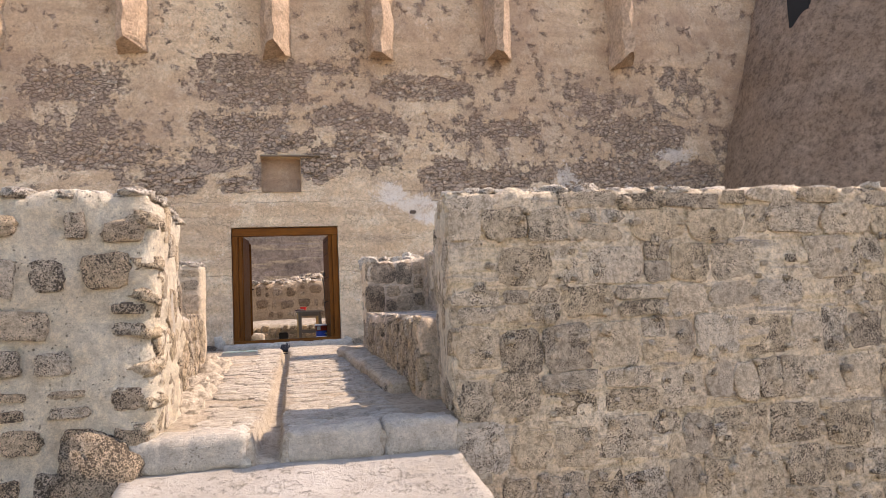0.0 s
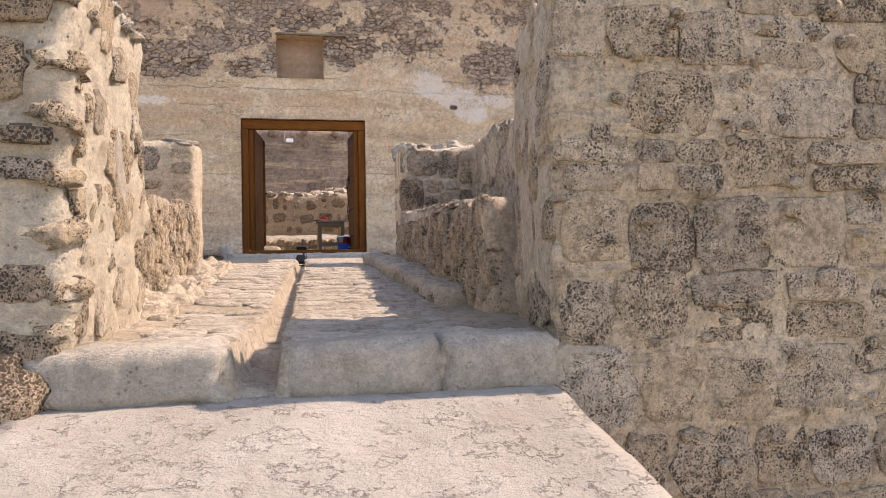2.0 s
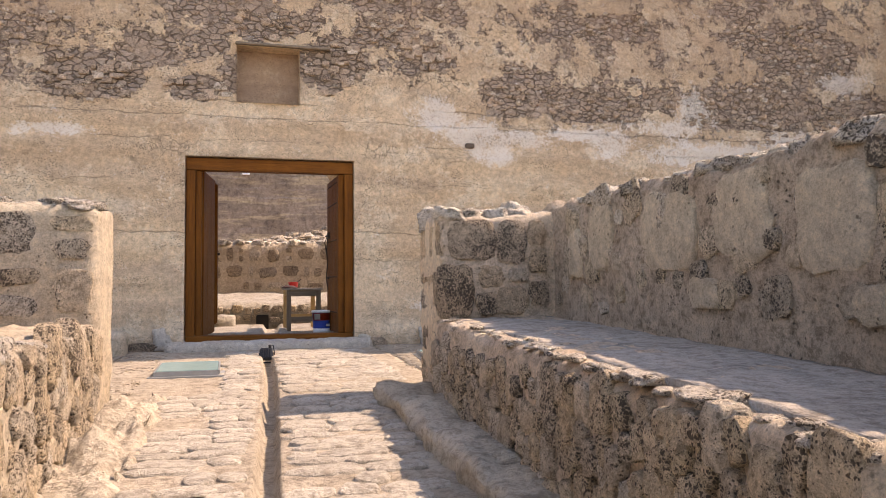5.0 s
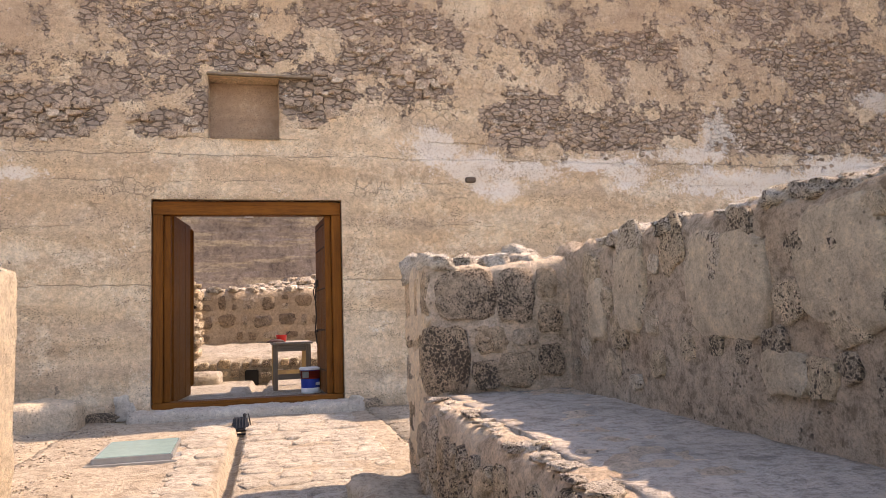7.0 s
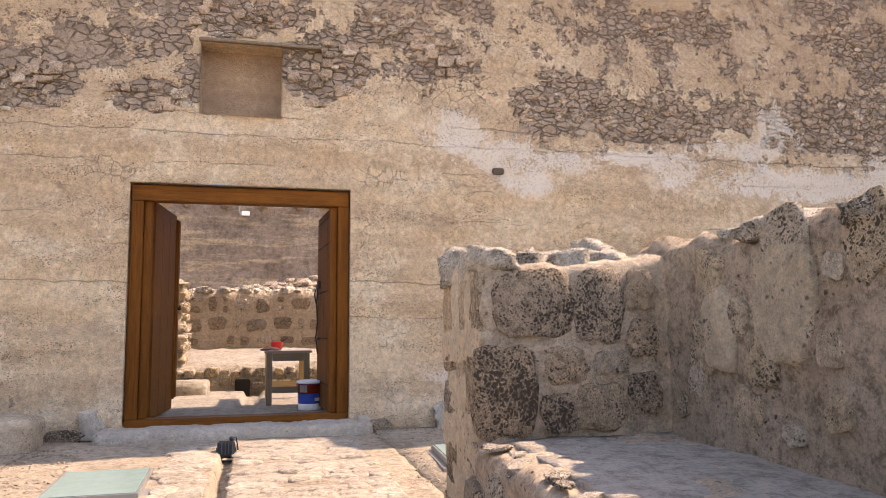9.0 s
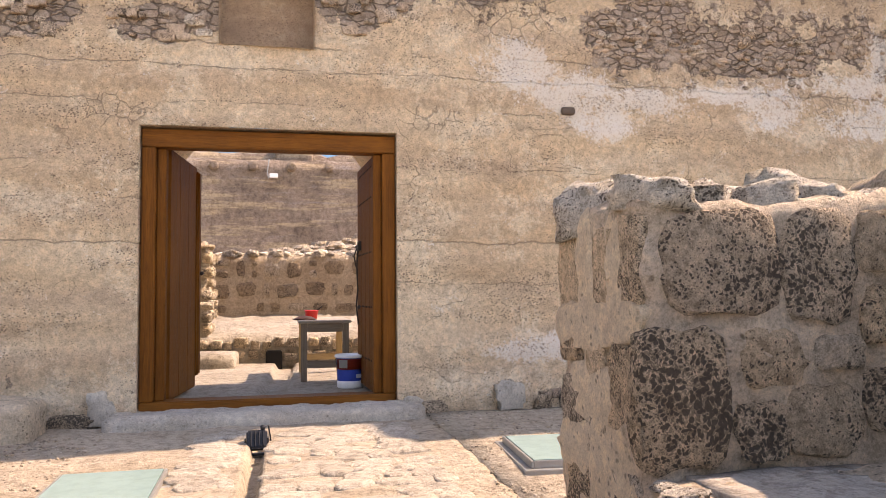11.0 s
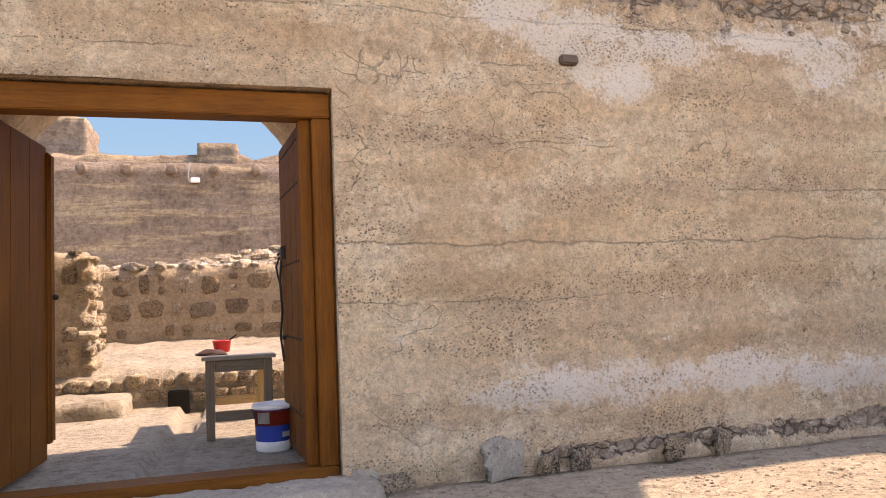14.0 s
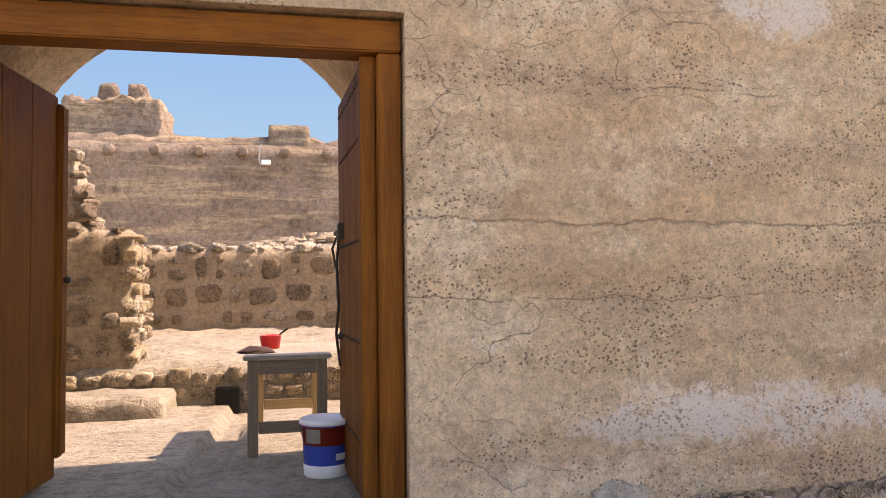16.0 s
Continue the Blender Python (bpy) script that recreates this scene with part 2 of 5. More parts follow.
    height = n.math("ADD", height, n.math("SUBTRACT", n.math("MULTIPLY", n.math("ADD", crack, seam_all), 0.4), n.math("MULTIPLY", ragged, 1.2)))
    return n.done(base, 0.95, height, 0.04)


def wood(name, a, b, along=2):
    """Oiled hardwood, grain along one axis."""
    n = Nodes(name)
    scale = [9.0, 9.0, 9.0]
    scale[along] = 0.55
    grain = n.noise(3.0, 6, 0.65, n.moved(scale), 0.6)
    base = n.mix(n.ramp(grain, 0.32, 0.68), a, b)
    fine = n.noise(14.0, 4, 0.7, n.moved(scale))
    base = n.mix(n.ramp(fine, 0.45, 0.75, 0.0, 0.5), base, tuple(c * 0.45 for c in a))
    base = n.mix(n.ramp(n.noise(1.6, 4), 0.5, 0.75, 0.0, 0.35), base, tuple(min(1, c * 1.5) for c in b))
    return n.done(base, n.ramp(grain, 0.2, 0.8, 0.5, 0.72), n.math("ADD", grain, fine), 0.004, spec=0.1)


def paving_mat(name, a, b, island=False, random=False):
    """Worn dusty limestone flags and beaten lime."""
    n = Nodes(name)
    base = n.mix(n.ramp(n.noise(1.7, 6), 0.3, 0.7), a, b)
    if random:
        base = n.mix(n.ramp(n.random(), 0, 1, 0.0, 0.5), base, tuple(c * 0.72 for c in a))
    base, crust, grit = n.mottled(base, 12.0, 0.5, 0.5)
    chip = n.ramp(n.noise(4.0, 7, 0.75, n.moved((1.0, 2.2, 1.0))), 0.37, 0.43, 0.6, 0.0)
    base = n.mix(chip, base, tuple(c * 0.45 for c in a))
    ripple = n.noise(4.0, 7, 0.7, n.moved((1.0, 2.0, 1.0)))
    height = n.math("ADD", n.math("MULTIPLY", ripple, 1.6), n.math("ADD", n.math("MULTIPLY", n.noise(22.0, 5, 0.7), 0.9), n.math("MULTIPLY", grit, 0.25)))
    return n.done(base, 0.95, height, 0.035)


def ramp_mat():
    """Lime plaster worn smooth, its top skin chipped off in small flakes."""
    n = Nodes("ramp_plaster")
    base = n.mix(n.ramp(n.noise(1.4, 7, 0.65), 0.34, 0.66), (0.33, 0.295, 0.245), (0.42, 0.385, 0.33))
    base = n.mix(n.ramp(n.noise(5.0, 7, 0.75), 0.52, 0.62, 0.0, 0.5), base, (0.29, 0.25, 0.20))
    skin = n.math("ADD", n.noise(2.6, 9, 0.7), n.ramp(n.noise(15.0, 5, 0.7), 0.3, 0.7, -0.05, 0.05))
    flake = n.ramp(skin, 0.565, 0.58)
    low = n.ramp(skin, 0.395, 0.41)
    rim = n.ramp(n.math("ABSOLUTE", n.math("SUBTRACT", skin, 0.572)), 0.003, 0.012, 0.7, 0.0)
    rim = n.math("MULTIPLY", rim, n.ramp(n.noise(6.0, 4), 0.45, 0.55))
    base = n.mix(rim, base, (0.24, 0.20, 0.16))
    grain = n.noise(110.0, 5, 0.85)
    base = n.mix(n.ramp(grain, 0.38, 0.5, 0.45, 0.0), base, (0.55, 0.51, 0.46), "MULTIPLY")
    height = n.math("ADD", n.math("ADD", n.math("MULTIPLY", flake, 0.8), n.math("MULTIPLY", low, 0.6)), n.math("ADD", n.math("MULTIPLY", n.noise(7.0, 7, 0.75), 1.3), n.math("MULTIPLY", grain, 0.06)))
    return n.done(base, 0.95, height, 0.03)


def plain(name, colour, rough=0.5, metal=0.0, vary=0.15, depth=0.002, spec=0.4):
    n = Nodes(name)
    base = n.mix(n.ramp(n.noise(12.0, 5), 0.4, 0.7, 0.0, 1.0), colour, tuple(c * (1 - vary) for c in colour))
    return n.done(base, rough, n.noise(60.0, 3), depth, metal, spec)


CORAL = coral_stone("coral_stone", (0.54, 0.435, 0.315), (0.84, 0.71, 0.54))
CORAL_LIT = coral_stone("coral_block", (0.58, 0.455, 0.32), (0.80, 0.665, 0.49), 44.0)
DARK_CORAL = coral_stone("porous_block", (0.55, 0.415, 0.285), (0.80, 0.64, 0.46), 46.0, 0.04, False, (0.76, 0.575, 0.385), (0.55, 0.43, 0.32), 0.05)
RUBBLE = coral_stone("rubble_stone", (0.48, 0.35, 0.25), (0.69, 0.53, 0.39), 60.0, 0.015, True, (0.66, 0.50, 0.36), (0.42, 0.32, 0.25))
RUBBLE_PALE = coral_stone("loose_rubble", (0.27, 0.225, 0.175), (0.48, 0.42, 0.345), 50.0, 0.01, True)
MORTAR = plaster("front_wall_mortar", (0.72, 0.57, 0.395), (0.84, 0.71, 0.53), (0.50, 0.40, 0.31), 0.9, 0.04, 0.85, 0.55, 1.0, 0.55)
LIMEWASH = plaster("limewash_plaster", (0.76, 0.645, 0.48), (0.86, 0.765, 0.60), (0.60, 0.48, 0.345), 0.8, 0.045, 0.0, 0.45, 1.0, 0.22)
COURT = plaster("court_plaster", (0.49, 0.39, 0.285), (0.59, 0.49, 0.37), (0.34, 0.265, 0.19), 0.7, 0.04, 0.0, 0.5, 1.0, 0.35)
CREAM = plaster("cream_plaster", (0.66, 0.535, 0.38), (0.78, 0.655, 0.485), (0.48, 0.37, 0.26), 0.7, 0.04, 0.0, 0.55, 1.0, 0.3)
# cream end-face plaster, lightened and warmed to stand in for bounced light
STUB = plaster("stub_plaster", (0.84, 0.655, 0.445), (0.90, 0.755, 0.56), (0.72, 0.54, 0.365), 0.6, 0.04, 0.0, 0.4, 1.0, 0.15)
PARAPET = plaster("parapet_plaster", (0.54, 0.415, 0.30), (0.69, 0.555, 0.415), (0.38, 0.285, 0.205), 0.9, 0.045, 0.0, 0.6, 1.0, 0.65)
BENCH = plaster("bench_plaster", (0.70, 0.545, 0.395), (0.82, 0.675, 0.505), (0.50, 0.38, 0.27), 0.8, 0.04, 0.0, 0.55, 1.0, 0.42)
GREAT = great_wall_plaster()
RAMP = ramp_mat()
TOWER = plaster("tower_plaster", (0.39, 0.265, 0.18), (0.53, 0.38, 0.27), (0.20, 0.14, 0.10), 0.8, 0.10, 0.0, 0.9, 0.6, 0.55)
FAR = plaster("far_wall_plaster", (0.215, 0.16, 0.12), (0.33, 0.255, 0.20), (0.135, 0.10, 0.078), 0.7, 0.10, 0.5, 0.85, 0.28)
PAVE = paving_mat("paving_bed", (0.42, 0.35, 0.26), (0.52, 0.445, 0.34))
BED = paving_mat("flag_bedding", (0.36, 0.295, 0.215), (0.47, 0.395, 0.30))
SEAT = paving_mat("bench_seat_lime", (0.40, 0.345, 0.28), (0.52, 0.455, 0.375))
STEP = plaster("step_plaster", (0.54, 0.475, 0.385), (0.66, 0.60, 0.50), (0.44, 0.37, 0.29), 0.5, 0.035, 0.0, 0.5, 1.0, 0.22)
COURT_FLOOR = paving_mat("court_floor_lime", (0.31, 0.265, 0.205), (0.39, 0.34, 0.27))
FLAG = paving_mat("flagstone", (0.44, 0.385, 0.305), (0.54, 0.48, 0.39), random=True)
GRAVEL = paving_mat("gravel_ground", (0.37, 0.305, 0.225), (0.46, 0.39, 0.295))
SAND = paving_mat("sand_ground", (0.48, 0.39, 0.28), (0.58, 0.49, 0.36))
WOOD_V = wood("oiled_teak_upright", (0.095, 0.030, 0.005), (0.185, 0.064, 0.010), 2)
WOOD_H = wood("oiled_teak_lying", (0.10, 0.033, 0.006), (0.20, 0.070, 0.012), 0)
WOOD_Y = wood("oiled_teak_sill", (0.15, 0.06, 0.02), (0.24, 0.10, 0.035), 1)
TABLE_WOOD = wood("table_wood", (0.17, 0.13, 0.09), (0.26, 0.20, 0.145), 2)
TABLE_PALE = wood("pale_wood", (0.48, 0.33, 0.16), (0.60, 0.43, 0.23), 0)
IRON = plain("dark_iron", (0.05, 0.04, 0.035), 0.6, 0.8)
GLASS_GREEN = plain("frosted_green_glass", (0.22, 0.33, 0.31), 0.25, 0.0, 0.12, 0.0005, 0.5)
STEEL = plain("steel_frame", (0.34, 0.34, 0.32), 0.5, 0.6)
HOLLOW = plain("brown_hollow", (0.11, 0.08, 0.06), 0.95)
BLACK = plain("black_hollow", (0.012, 0.011, 0.01), 0.9)
RED = plain("red_plastic", (0.55, 0.02, 0.02), 0.35)
BLUE = plain("blue_print", (0.02, 0.06, 0.33), 0.4)
WHITE = plain("white_plastic", (0.75, 0.75, 0.73), 0.4)
ORANGE = plain("red_print", (0.50, 0.06, 0.03), 0.4)
CLOTH = plain("dark_cloth", (0.05, 0.025, 0.022), 0.9)


# ---- building helpers ----
def mesh_object(name, verts, faces, material, parent=None, label="", smooth=True):
    me = bpy.data.meshes.new(name)
    me.from_pydata(verts, [], faces)
    me.update()
    if smooth:
        me.polygons.foreach_set("use_smooth", [True] * len(me.polygons))
    me.materials.append(material)
    ob = new(name, me)
    if parent:
        ob.parent = parent
    if label:
        ob["label"] = label
    return ob


def part(name, bm, material, parent=None, label="", smooth=False):
    """Links a bmesh as one mesh object under a thing or a part."""
    me = bpy.data.meshes.new(name)
    bmesh.ops.recalc_face_normals(bm, faces=bm.faces)
    bm.to_mesh(me)
    bm.free()
    if smooth:
        me.polygons.foreach_set("use_smooth", [True] * len(me.polygons))
    me.materials.append(material)
    ob = new(name, me)
    if parent:
        ob.parent = parent
    if label:
        ob["label"] = label
    return ob


def box(x0, x1, y0, y1, z0, z1, bevel=0.006, segments=2, turn=None):
    bm = bmesh.new()
    m = Matrix.Translation(((x0 + x1) / 2, (y0 + y1) / 2, (z0 + z1) / 2)) @ Matrix.Diagonal((x1 - x0, y1 - y0, z1 - z0, 1))
    bmesh.ops.create_cube(bm, size=1, matrix=m)
    if bevel:
        bmesh.ops.bevel(bm, geom=bm.edges[:], offset=bevel, segments=segments, affect="EDGES", clamp_overlap=True)
    if turn is not None:
        bmesh.ops.transform(bm, matrix=turn, verts=bm.verts)
    return bm


def lathe(profile, steps=32, centre=(0, 0, 0)):
    """A turned shape from (radius, height) pairs."""
    bm = bmesh.new()
    rings = []
    for r, z in profile:
        rings.append([bm.verts.new((centre[0] + r * math.cos(2 * math.pi * i / steps), centre[1] + r * math.sin(2 * math.pi * i / steps), centre[2] + z)) for i in range(steps)])
    for a, b in zip(rings, rings[1:]):
        for i in range(steps):
            bm.faces.new((a[i], a[(i + 1) % steps], b[(i + 1) % steps], b[i]))
    bm.faces.new(rings[0][::-1])
    bm.faces.new(rings[-1])
    return bm


def tube(points, radius, steps=8):
    """A round bar along points."""
    bm = bmesh.new()
    rings = []
    pts = [Vector(p) for p in points]
    for i, p in enumerate(pts):
        way = (pts[min(i + 1, len(pts) - 1)] - pts[max(i - 1, 0)]).normalized()
        side = way.cross(Vector((0.3, 0.2, 0.93))).normalized()
        up = way.cross(side)
        rings.append([bm.verts.new(p + radius * (side * math.cos(2 * math.pi * k / steps) + up * math.sin(2 * math.pi * k / steps))) for k in range(steps)])
    for a, b in zip(rings, rings[1:]):
        for k in range(steps):
            bm.faces.new((a[k], a[(k + 1) % steps], b[(k + 1) % steps], b[k]))
    bm.faces.new(rings[0][::-1])
    bm.faces.new(rings[-1])
    return bm


def n3(p, scale, seed=0.0):
    return noise.noise(Vector((p[0] * scale + seed, p[1] * scale - seed, p[2] * scale + 2 * seed)))


def rough_block(name, x0, x1, y0, y1, z0, z1, material, res=0.06, amp=0.02, edge=0.05, warp=None, parent=None, top=0.0, label=""):
    """A weathered masonry block: a closed shell of small faces, its faces uneven and its edges worn; top: unevenness of the upper edge."""
    nx, ny, nz = (max(1, round((b - a) / res)) for a, b in ((x0, x1), (y0, y1), (z0, z1)))
    index, verts, faces = {}, [], []

    def vert(i, j, k):
        if (i, j, k) not in index:
            p = Vector((x0 + (x1 - x0) * i / nx, y0 + (y1 - y0) * j / ny, z0 + (z1 - z0) * k / nz))
            c = Vector(((x0 + x1) / 2, (y0 + y1) / 2, (z0 + z1) / 2))
            q = p.copy()
            near = [min(p[a] - lo, hi - p[a]) for a, (lo, hi) in enumerate(((x0, x1), (y0, y1), (z0, z1)))]
            close = sorted(near)[1]
            if close < edge:
                pull = (edge - close) * 0.42 * (1 + 0.9 * n3(p, 7.0, 3.1))
                for a in range(3):
                    if near[a] < edge:
                        q[a] += pull if p[a] < c[a] else -pull
            away = Vector([(1 if p[a] > c[a] else -1) if near[a] < 1e-6 else 0 for a in range(3)])
            if away.length:
                away.normalize()
            q += away * amp * (1.1 * n3(p, 2.3, 1.7) + 0.9 * n3(p, 6.0, 5.2) + 0.8 * n3(p, 13.0, 9.3) - 0.5 * abs(n3(p, 9.0, 1.3)))
            if top and z1 - p.z < 0.5:
                q.z += top * (1 - (z1 - p.z) / 0.5) * (n3(p, 1.7, 8.8) + 0.7 * n3(p, 5.0, 4.4) + 0.45 * n3(p, 12.0, 2.4))
            index[i, j, k] = len(verts)
            verts.append(warp(q) if warp else q)
        return index[i, j, k]

    for k in range(nz):
        for i in range(nx):
            faces.append((vert(i, 0, k), vert(i + 1, 0, k), vert(i + 1, 0, k + 1), vert(i, 0, k + 1)))
            faces.append((vert(i + 1, ny, k), vert(i, ny, k), vert(i, ny, k + 1), vert(i + 1, ny, k + 1)))
        for j in range(ny):
            faces.append((vert(0, j + 1, k), vert(0, j, k), vert(0, j, k + 1), vert(0, j + 1, k + 1)))
            faces.append((vert(nx, j, k), vert(nx, j + 1, k), vert(nx, j + 1, k + 1), vert(nx, j, k + 1)))
    for i in range(nx):
        for j in range(ny):
            faces.append((vert(i, j, nz), vert(i + 1, j, nz), vert(i + 1, j + 1, nz), vert(i, j + 1, nz)))
            faces.append((vert(i, j + 1, 0), vert(i + 1, j + 1, 0), vert(i + 1, j, 0), vert(i, j, 0)))
    return mesh_object(name, verts, faces, material, parent, label)


def stone_shapes(count, seed=3, chips=(0.10, 0.34)):
    """Worn block faces of unit size: an uneven four-sided outline with chipped corners, a flat rough front (towards -y) and sides that run back into the wall."""
    rnd = random.Random(seed)
    shapes = []
    for n in range(count):
        outline = []
        for sx, sz in ((1, -1), (1, 1), (-1, 1), (-1, -1)):
            chip = rnd.uniform(*chips)
            px, pz = sx * (0.5 - rnd.uniform(0, 0.07)), sz * (0.5 - rnd.uniform(0, 0.08))
            near, far = (px - sx * chip * 0.6, pz), (px, pz - sz * chip)
            bulge = (px - sx * chip * 0.2, pz - sz * chip * 0.22)
            outline += [near, bulge, far] if sx * sz < 0 else [far, bulge, near]
        fuller = []
        for a, b in zip(outline, outline[1:] + outline[:1]):
            fuller.append(a)
            if abs(a[0] - b[0]) + abs(a[1] - b[1]) > 0.3:
                fuller.append(((a[0] + b[0]) / 2 * rnd.uniform(0.9, 1.04), (a[1] + b[1]) / 2 * rnd.uniform(0.9, 1.04)))
        outline = fuller
        k = len(outline)
        verts, faces = [(rnd.uniform(-0.08, 0.08), -1.0, rnd.uniform(-0.08, 0.08))], []
        for radius, back, jag in ((0.60, -0.97, 0.22), (0.93, -0.80, 0.25), (1.0, -0.25, 0.0), (1.0, 1.4, 0.0)):
            for x, z in outline:
                w = radius * (1 + rnd.uniform(-0.05, 0.05))
                verts.append((x * w, back * (1 + rnd.uniform(-jag, jag)), z * w))
        for i in range(k):
            j = (i + 1) % k
            faces.append((0, 1 + i, 1 + j))
            for ring in range(3):
                a, b = 1 + ring * k, 1 + (ring + 1) * k
                faces.append((a + i, b + i, b + j, a + j))
        me = bpy.data.meshes.new("stone")
        me.from_pydata(verts, [], faces)
        me.polygons.foreach_set("use_smooth", [True] * len(me.polygons))
        shapes.append(me)
    return shapes


def with_material(shapes, material):
    made = []
    for me in shapes:
        copy = me.copy()
        copy.materials.append(material)
        made.append(copy)
    return made


SHAPES = stone_shapes(18)
ROUND_SHAPES = stone_shapes(14, 8, (0.26, 0.46))
ROUGH_SHAPES = SHAPES + ROUND_SHAPES
BLOCKS = with_material(ROUGH_SHAPES, CORAL)
WARM_BLOCKS = with_material(ROUND_SHAPES, CORAL_LIT)


def set_stone(parent, meshes, rnd, place, wide, high, proud, turn=0.0, name="stone"):
    """One stone in a wall face; turn: degrees about z, 0 faces -y."""
    ob = new(name, rnd.choice(meshes))
    ob.matrix_world = pose(*place, 0, 0, turn) @ pose(0, 0, 0, 0, rnd.uniform(-6, 6), 0) @ Matrix.Diagonal((wide * rnd.choice((-1, 1)), proud, high * rnd.choice((-1, 1)), 1))
    ob.parent = parent
    return ob


def courses(parent, meshes, origin, along, length, z0, z1, high, wide, proud, turn, seed, gap=0.035, skip=0.08, small=0.25, z_end=None):
    """Uneven courses of stones on a wall face that starts at origin and runs along a level way."""
    rnd = random.Random(seed)
    way = Vector(along).normalized()
    z = z0
    while z < z1 - 0.09:
        h = min(high * rnd.uniform(0.78, 1.25), z1 - z)
        u = rnd.uniform(-0.1, 0.05)
        while u < length - 0.08:
            w = wide * rnd.uniform(0.55, 1.45)
            w = min(w, length - u + 0.03)
            if rnd.random() > skip and w > 0.1:
                if rnd.random() < small and h > 0.2:
                    for part_z, part_h in ((z + h * 0.27, h * 0.5), (z + h * 0.76, h * 0.42)):
                        c = Vector(origin) + way * (u + w / 2)
                        set_stone(parent, meshes, rnd, (c.x, c.y, part_z), (w - gap) * rnd.uniform(0.8, 1.0), part_h - gap * 0.6, proud * rnd.uniform(0.5, 1.1), turn)
                else:
                    c = Vector(origin) + way * (u + w / 2)
                    set_stone(parent, meshes, rnd, (c.x, c.y, z + h / 2 + rnd.uniform(-0.03, 0.03)), w - gap, (h - gap) * rnd.uniform(0.82, 1.06), proud * rnd.uniform(0.5, 1.3), turn)
            u += w
        z += h


def rubble_face(parent, meshes, origin, along, length, z0, z1, small, large, tall, proud, turn, count, seed, close=0.8):
    """Odd stones set without courses in a plastered face, none on top of another."""
    rnd = random.Random(seed)
    way = Vector(along).normalized()
    kept = []
    for _ in range(count * 12):
        if len(kept) >= count:
            break
        s = small + (large - small) * rnd.random() ** 1.6
        u, z = rnd.uniform(0, length), rnd.uniform(z0, z1)
        if any(((u - a) ** 2 + ((z - b) / tall) ** 2) ** 0.5 < (s + q) * 0.5 * close for a, b, q in kept):
            continue
        kept.append((u, z, s))
        c = Vector(origin) + way * u
        ob = new("stone", rnd.choice(meshes))
        ob.matrix_world = pose(c.x, c.y, z, 0, 0, turn) @ pose(0, 0, 0, rnd.uniform(-5, 5), rnd.uniform(-22, 22), rnd.uniform(-5, 5)) @ Matrix.Diagonal((s * rnd.choice((-1, 1)), proud * rnd.uniform(0.6, 1.4), s * tall * rnd.uniform(0.8, 1.2), 1))
        ob.parent = parent


def lump_shapes(count, material, seed=21, size=0.5):
    """Lumpy uneven stones of unit size, flat underneath."""
    shapes = []
    for n in range(count):
        bm = bmesh.new()
        bmesh.ops.create_icosphere(bm, subdivisions=3, radius=0.5)
        for v in bm.verts:
            p = v.co.copy()
            w = 1 + 0.28 * n3(p, 2.2, seed + 3.7 * n) + 0.26 * n3(p, 5.0, seed + 5.1 * n) + 0.24 * n3(p, 11.0, seed + 1.3 * n) + 0.12 * n3(p, 22.0, seed + 2.1 * n)
            q = Vector([math.copysign(abs(a * 2) ** 0.72 / 2, a) for a in p]) * w
            v.co = (q.x, q.y, max(q.z, -0.34))
        me = bpy.data.meshes.new("cap_stone")
        bm.to_mesh(me)
        bm.free()
        me.polygons.foreach_set("use_smooth", [True] * len(me.polygons))
        me.materials.append(material)
        shapes.append(me)
    return shapes


def lift(y):
    """Height of the paving along the way in."""
    return float(np.interp(y, (6.15, 8.0, 10.0, 12.0, 14.0, 16.7, 40), (0.44, 0.47, 0.62, 0.76, 0.81, 0.83, 0.83)))


# ---- distant sky ----
n = Nodes("sky_haze")
up = n.add("ShaderNodeSeparateXYZ")
n.put(up.inputs[0], n.at)
glow = n.add("ShaderNodeEmission")
n.put(glow.inputs[0], n.mix(n.ramp(up.outputs[2], 30.0, 170.0), (0.110, 0.225, 0.330), (0.065, 0.168, 0.325)))
glow.inputs[1].default_value = 0.8
n.put(n.tree.nodes["Material Output"].inputs[0], glow.outputs[0])
arc = [(600 * math.sin(radians(a)), 600 * math.cos(radians(a))) for a in range(-50, 51, 5)]
backdrop = mesh_object("backdrop", [(x, y, z) for z in (-20, 190) for x, y in arc], [(i, i + 1, i + 22, i + 21) for i in range(20)], n.mat)
tagged(backdrop, "clear blue sky beyond the far wall", "sky", kind="structure")


# ---- ground ----
def sheet(name, xs, ys, height, material, skirt=0.5, parent=None):
    """A ground sheet over a grid of x and y lines, closed below by a skirt."""
    verts = [(x, y, height(x, y)) for y in ys for x in xs]
    nx, ny = len(xs), len(ys)
    faces = [(j * nx + i, j * nx + i + 1, (j + 1) * nx + i + 1, (j + 1) * nx + i) for j in range(ny - 1) for i in range(nx - 1)]
    rim = [i for i in range(nx)] + [j * nx + nx - 1 for j in range(1, ny)] + [(ny - 1) * nx + i for i in range(nx - 2, -1, -1)] + [j * nx for j in range(ny - 2, 0, -1)]
    base = len(verts)
    low = min(v[2] for v in verts) - skirt
    verts += [(verts[i][0], verts[i][1], low) for i in rim]
    for a in range(len(rim)):
        b = (a + 1) % len(rim)
        faces.append((rim[a], base + a, base + b, rim[b]))
    return mesh_object(name, verts, faces, material, parent)


def steps_of(a, b, size):
    n = max(1, round((b - a) / size))
    return [a + (b - a) * i / n for i in range(n + 1)]


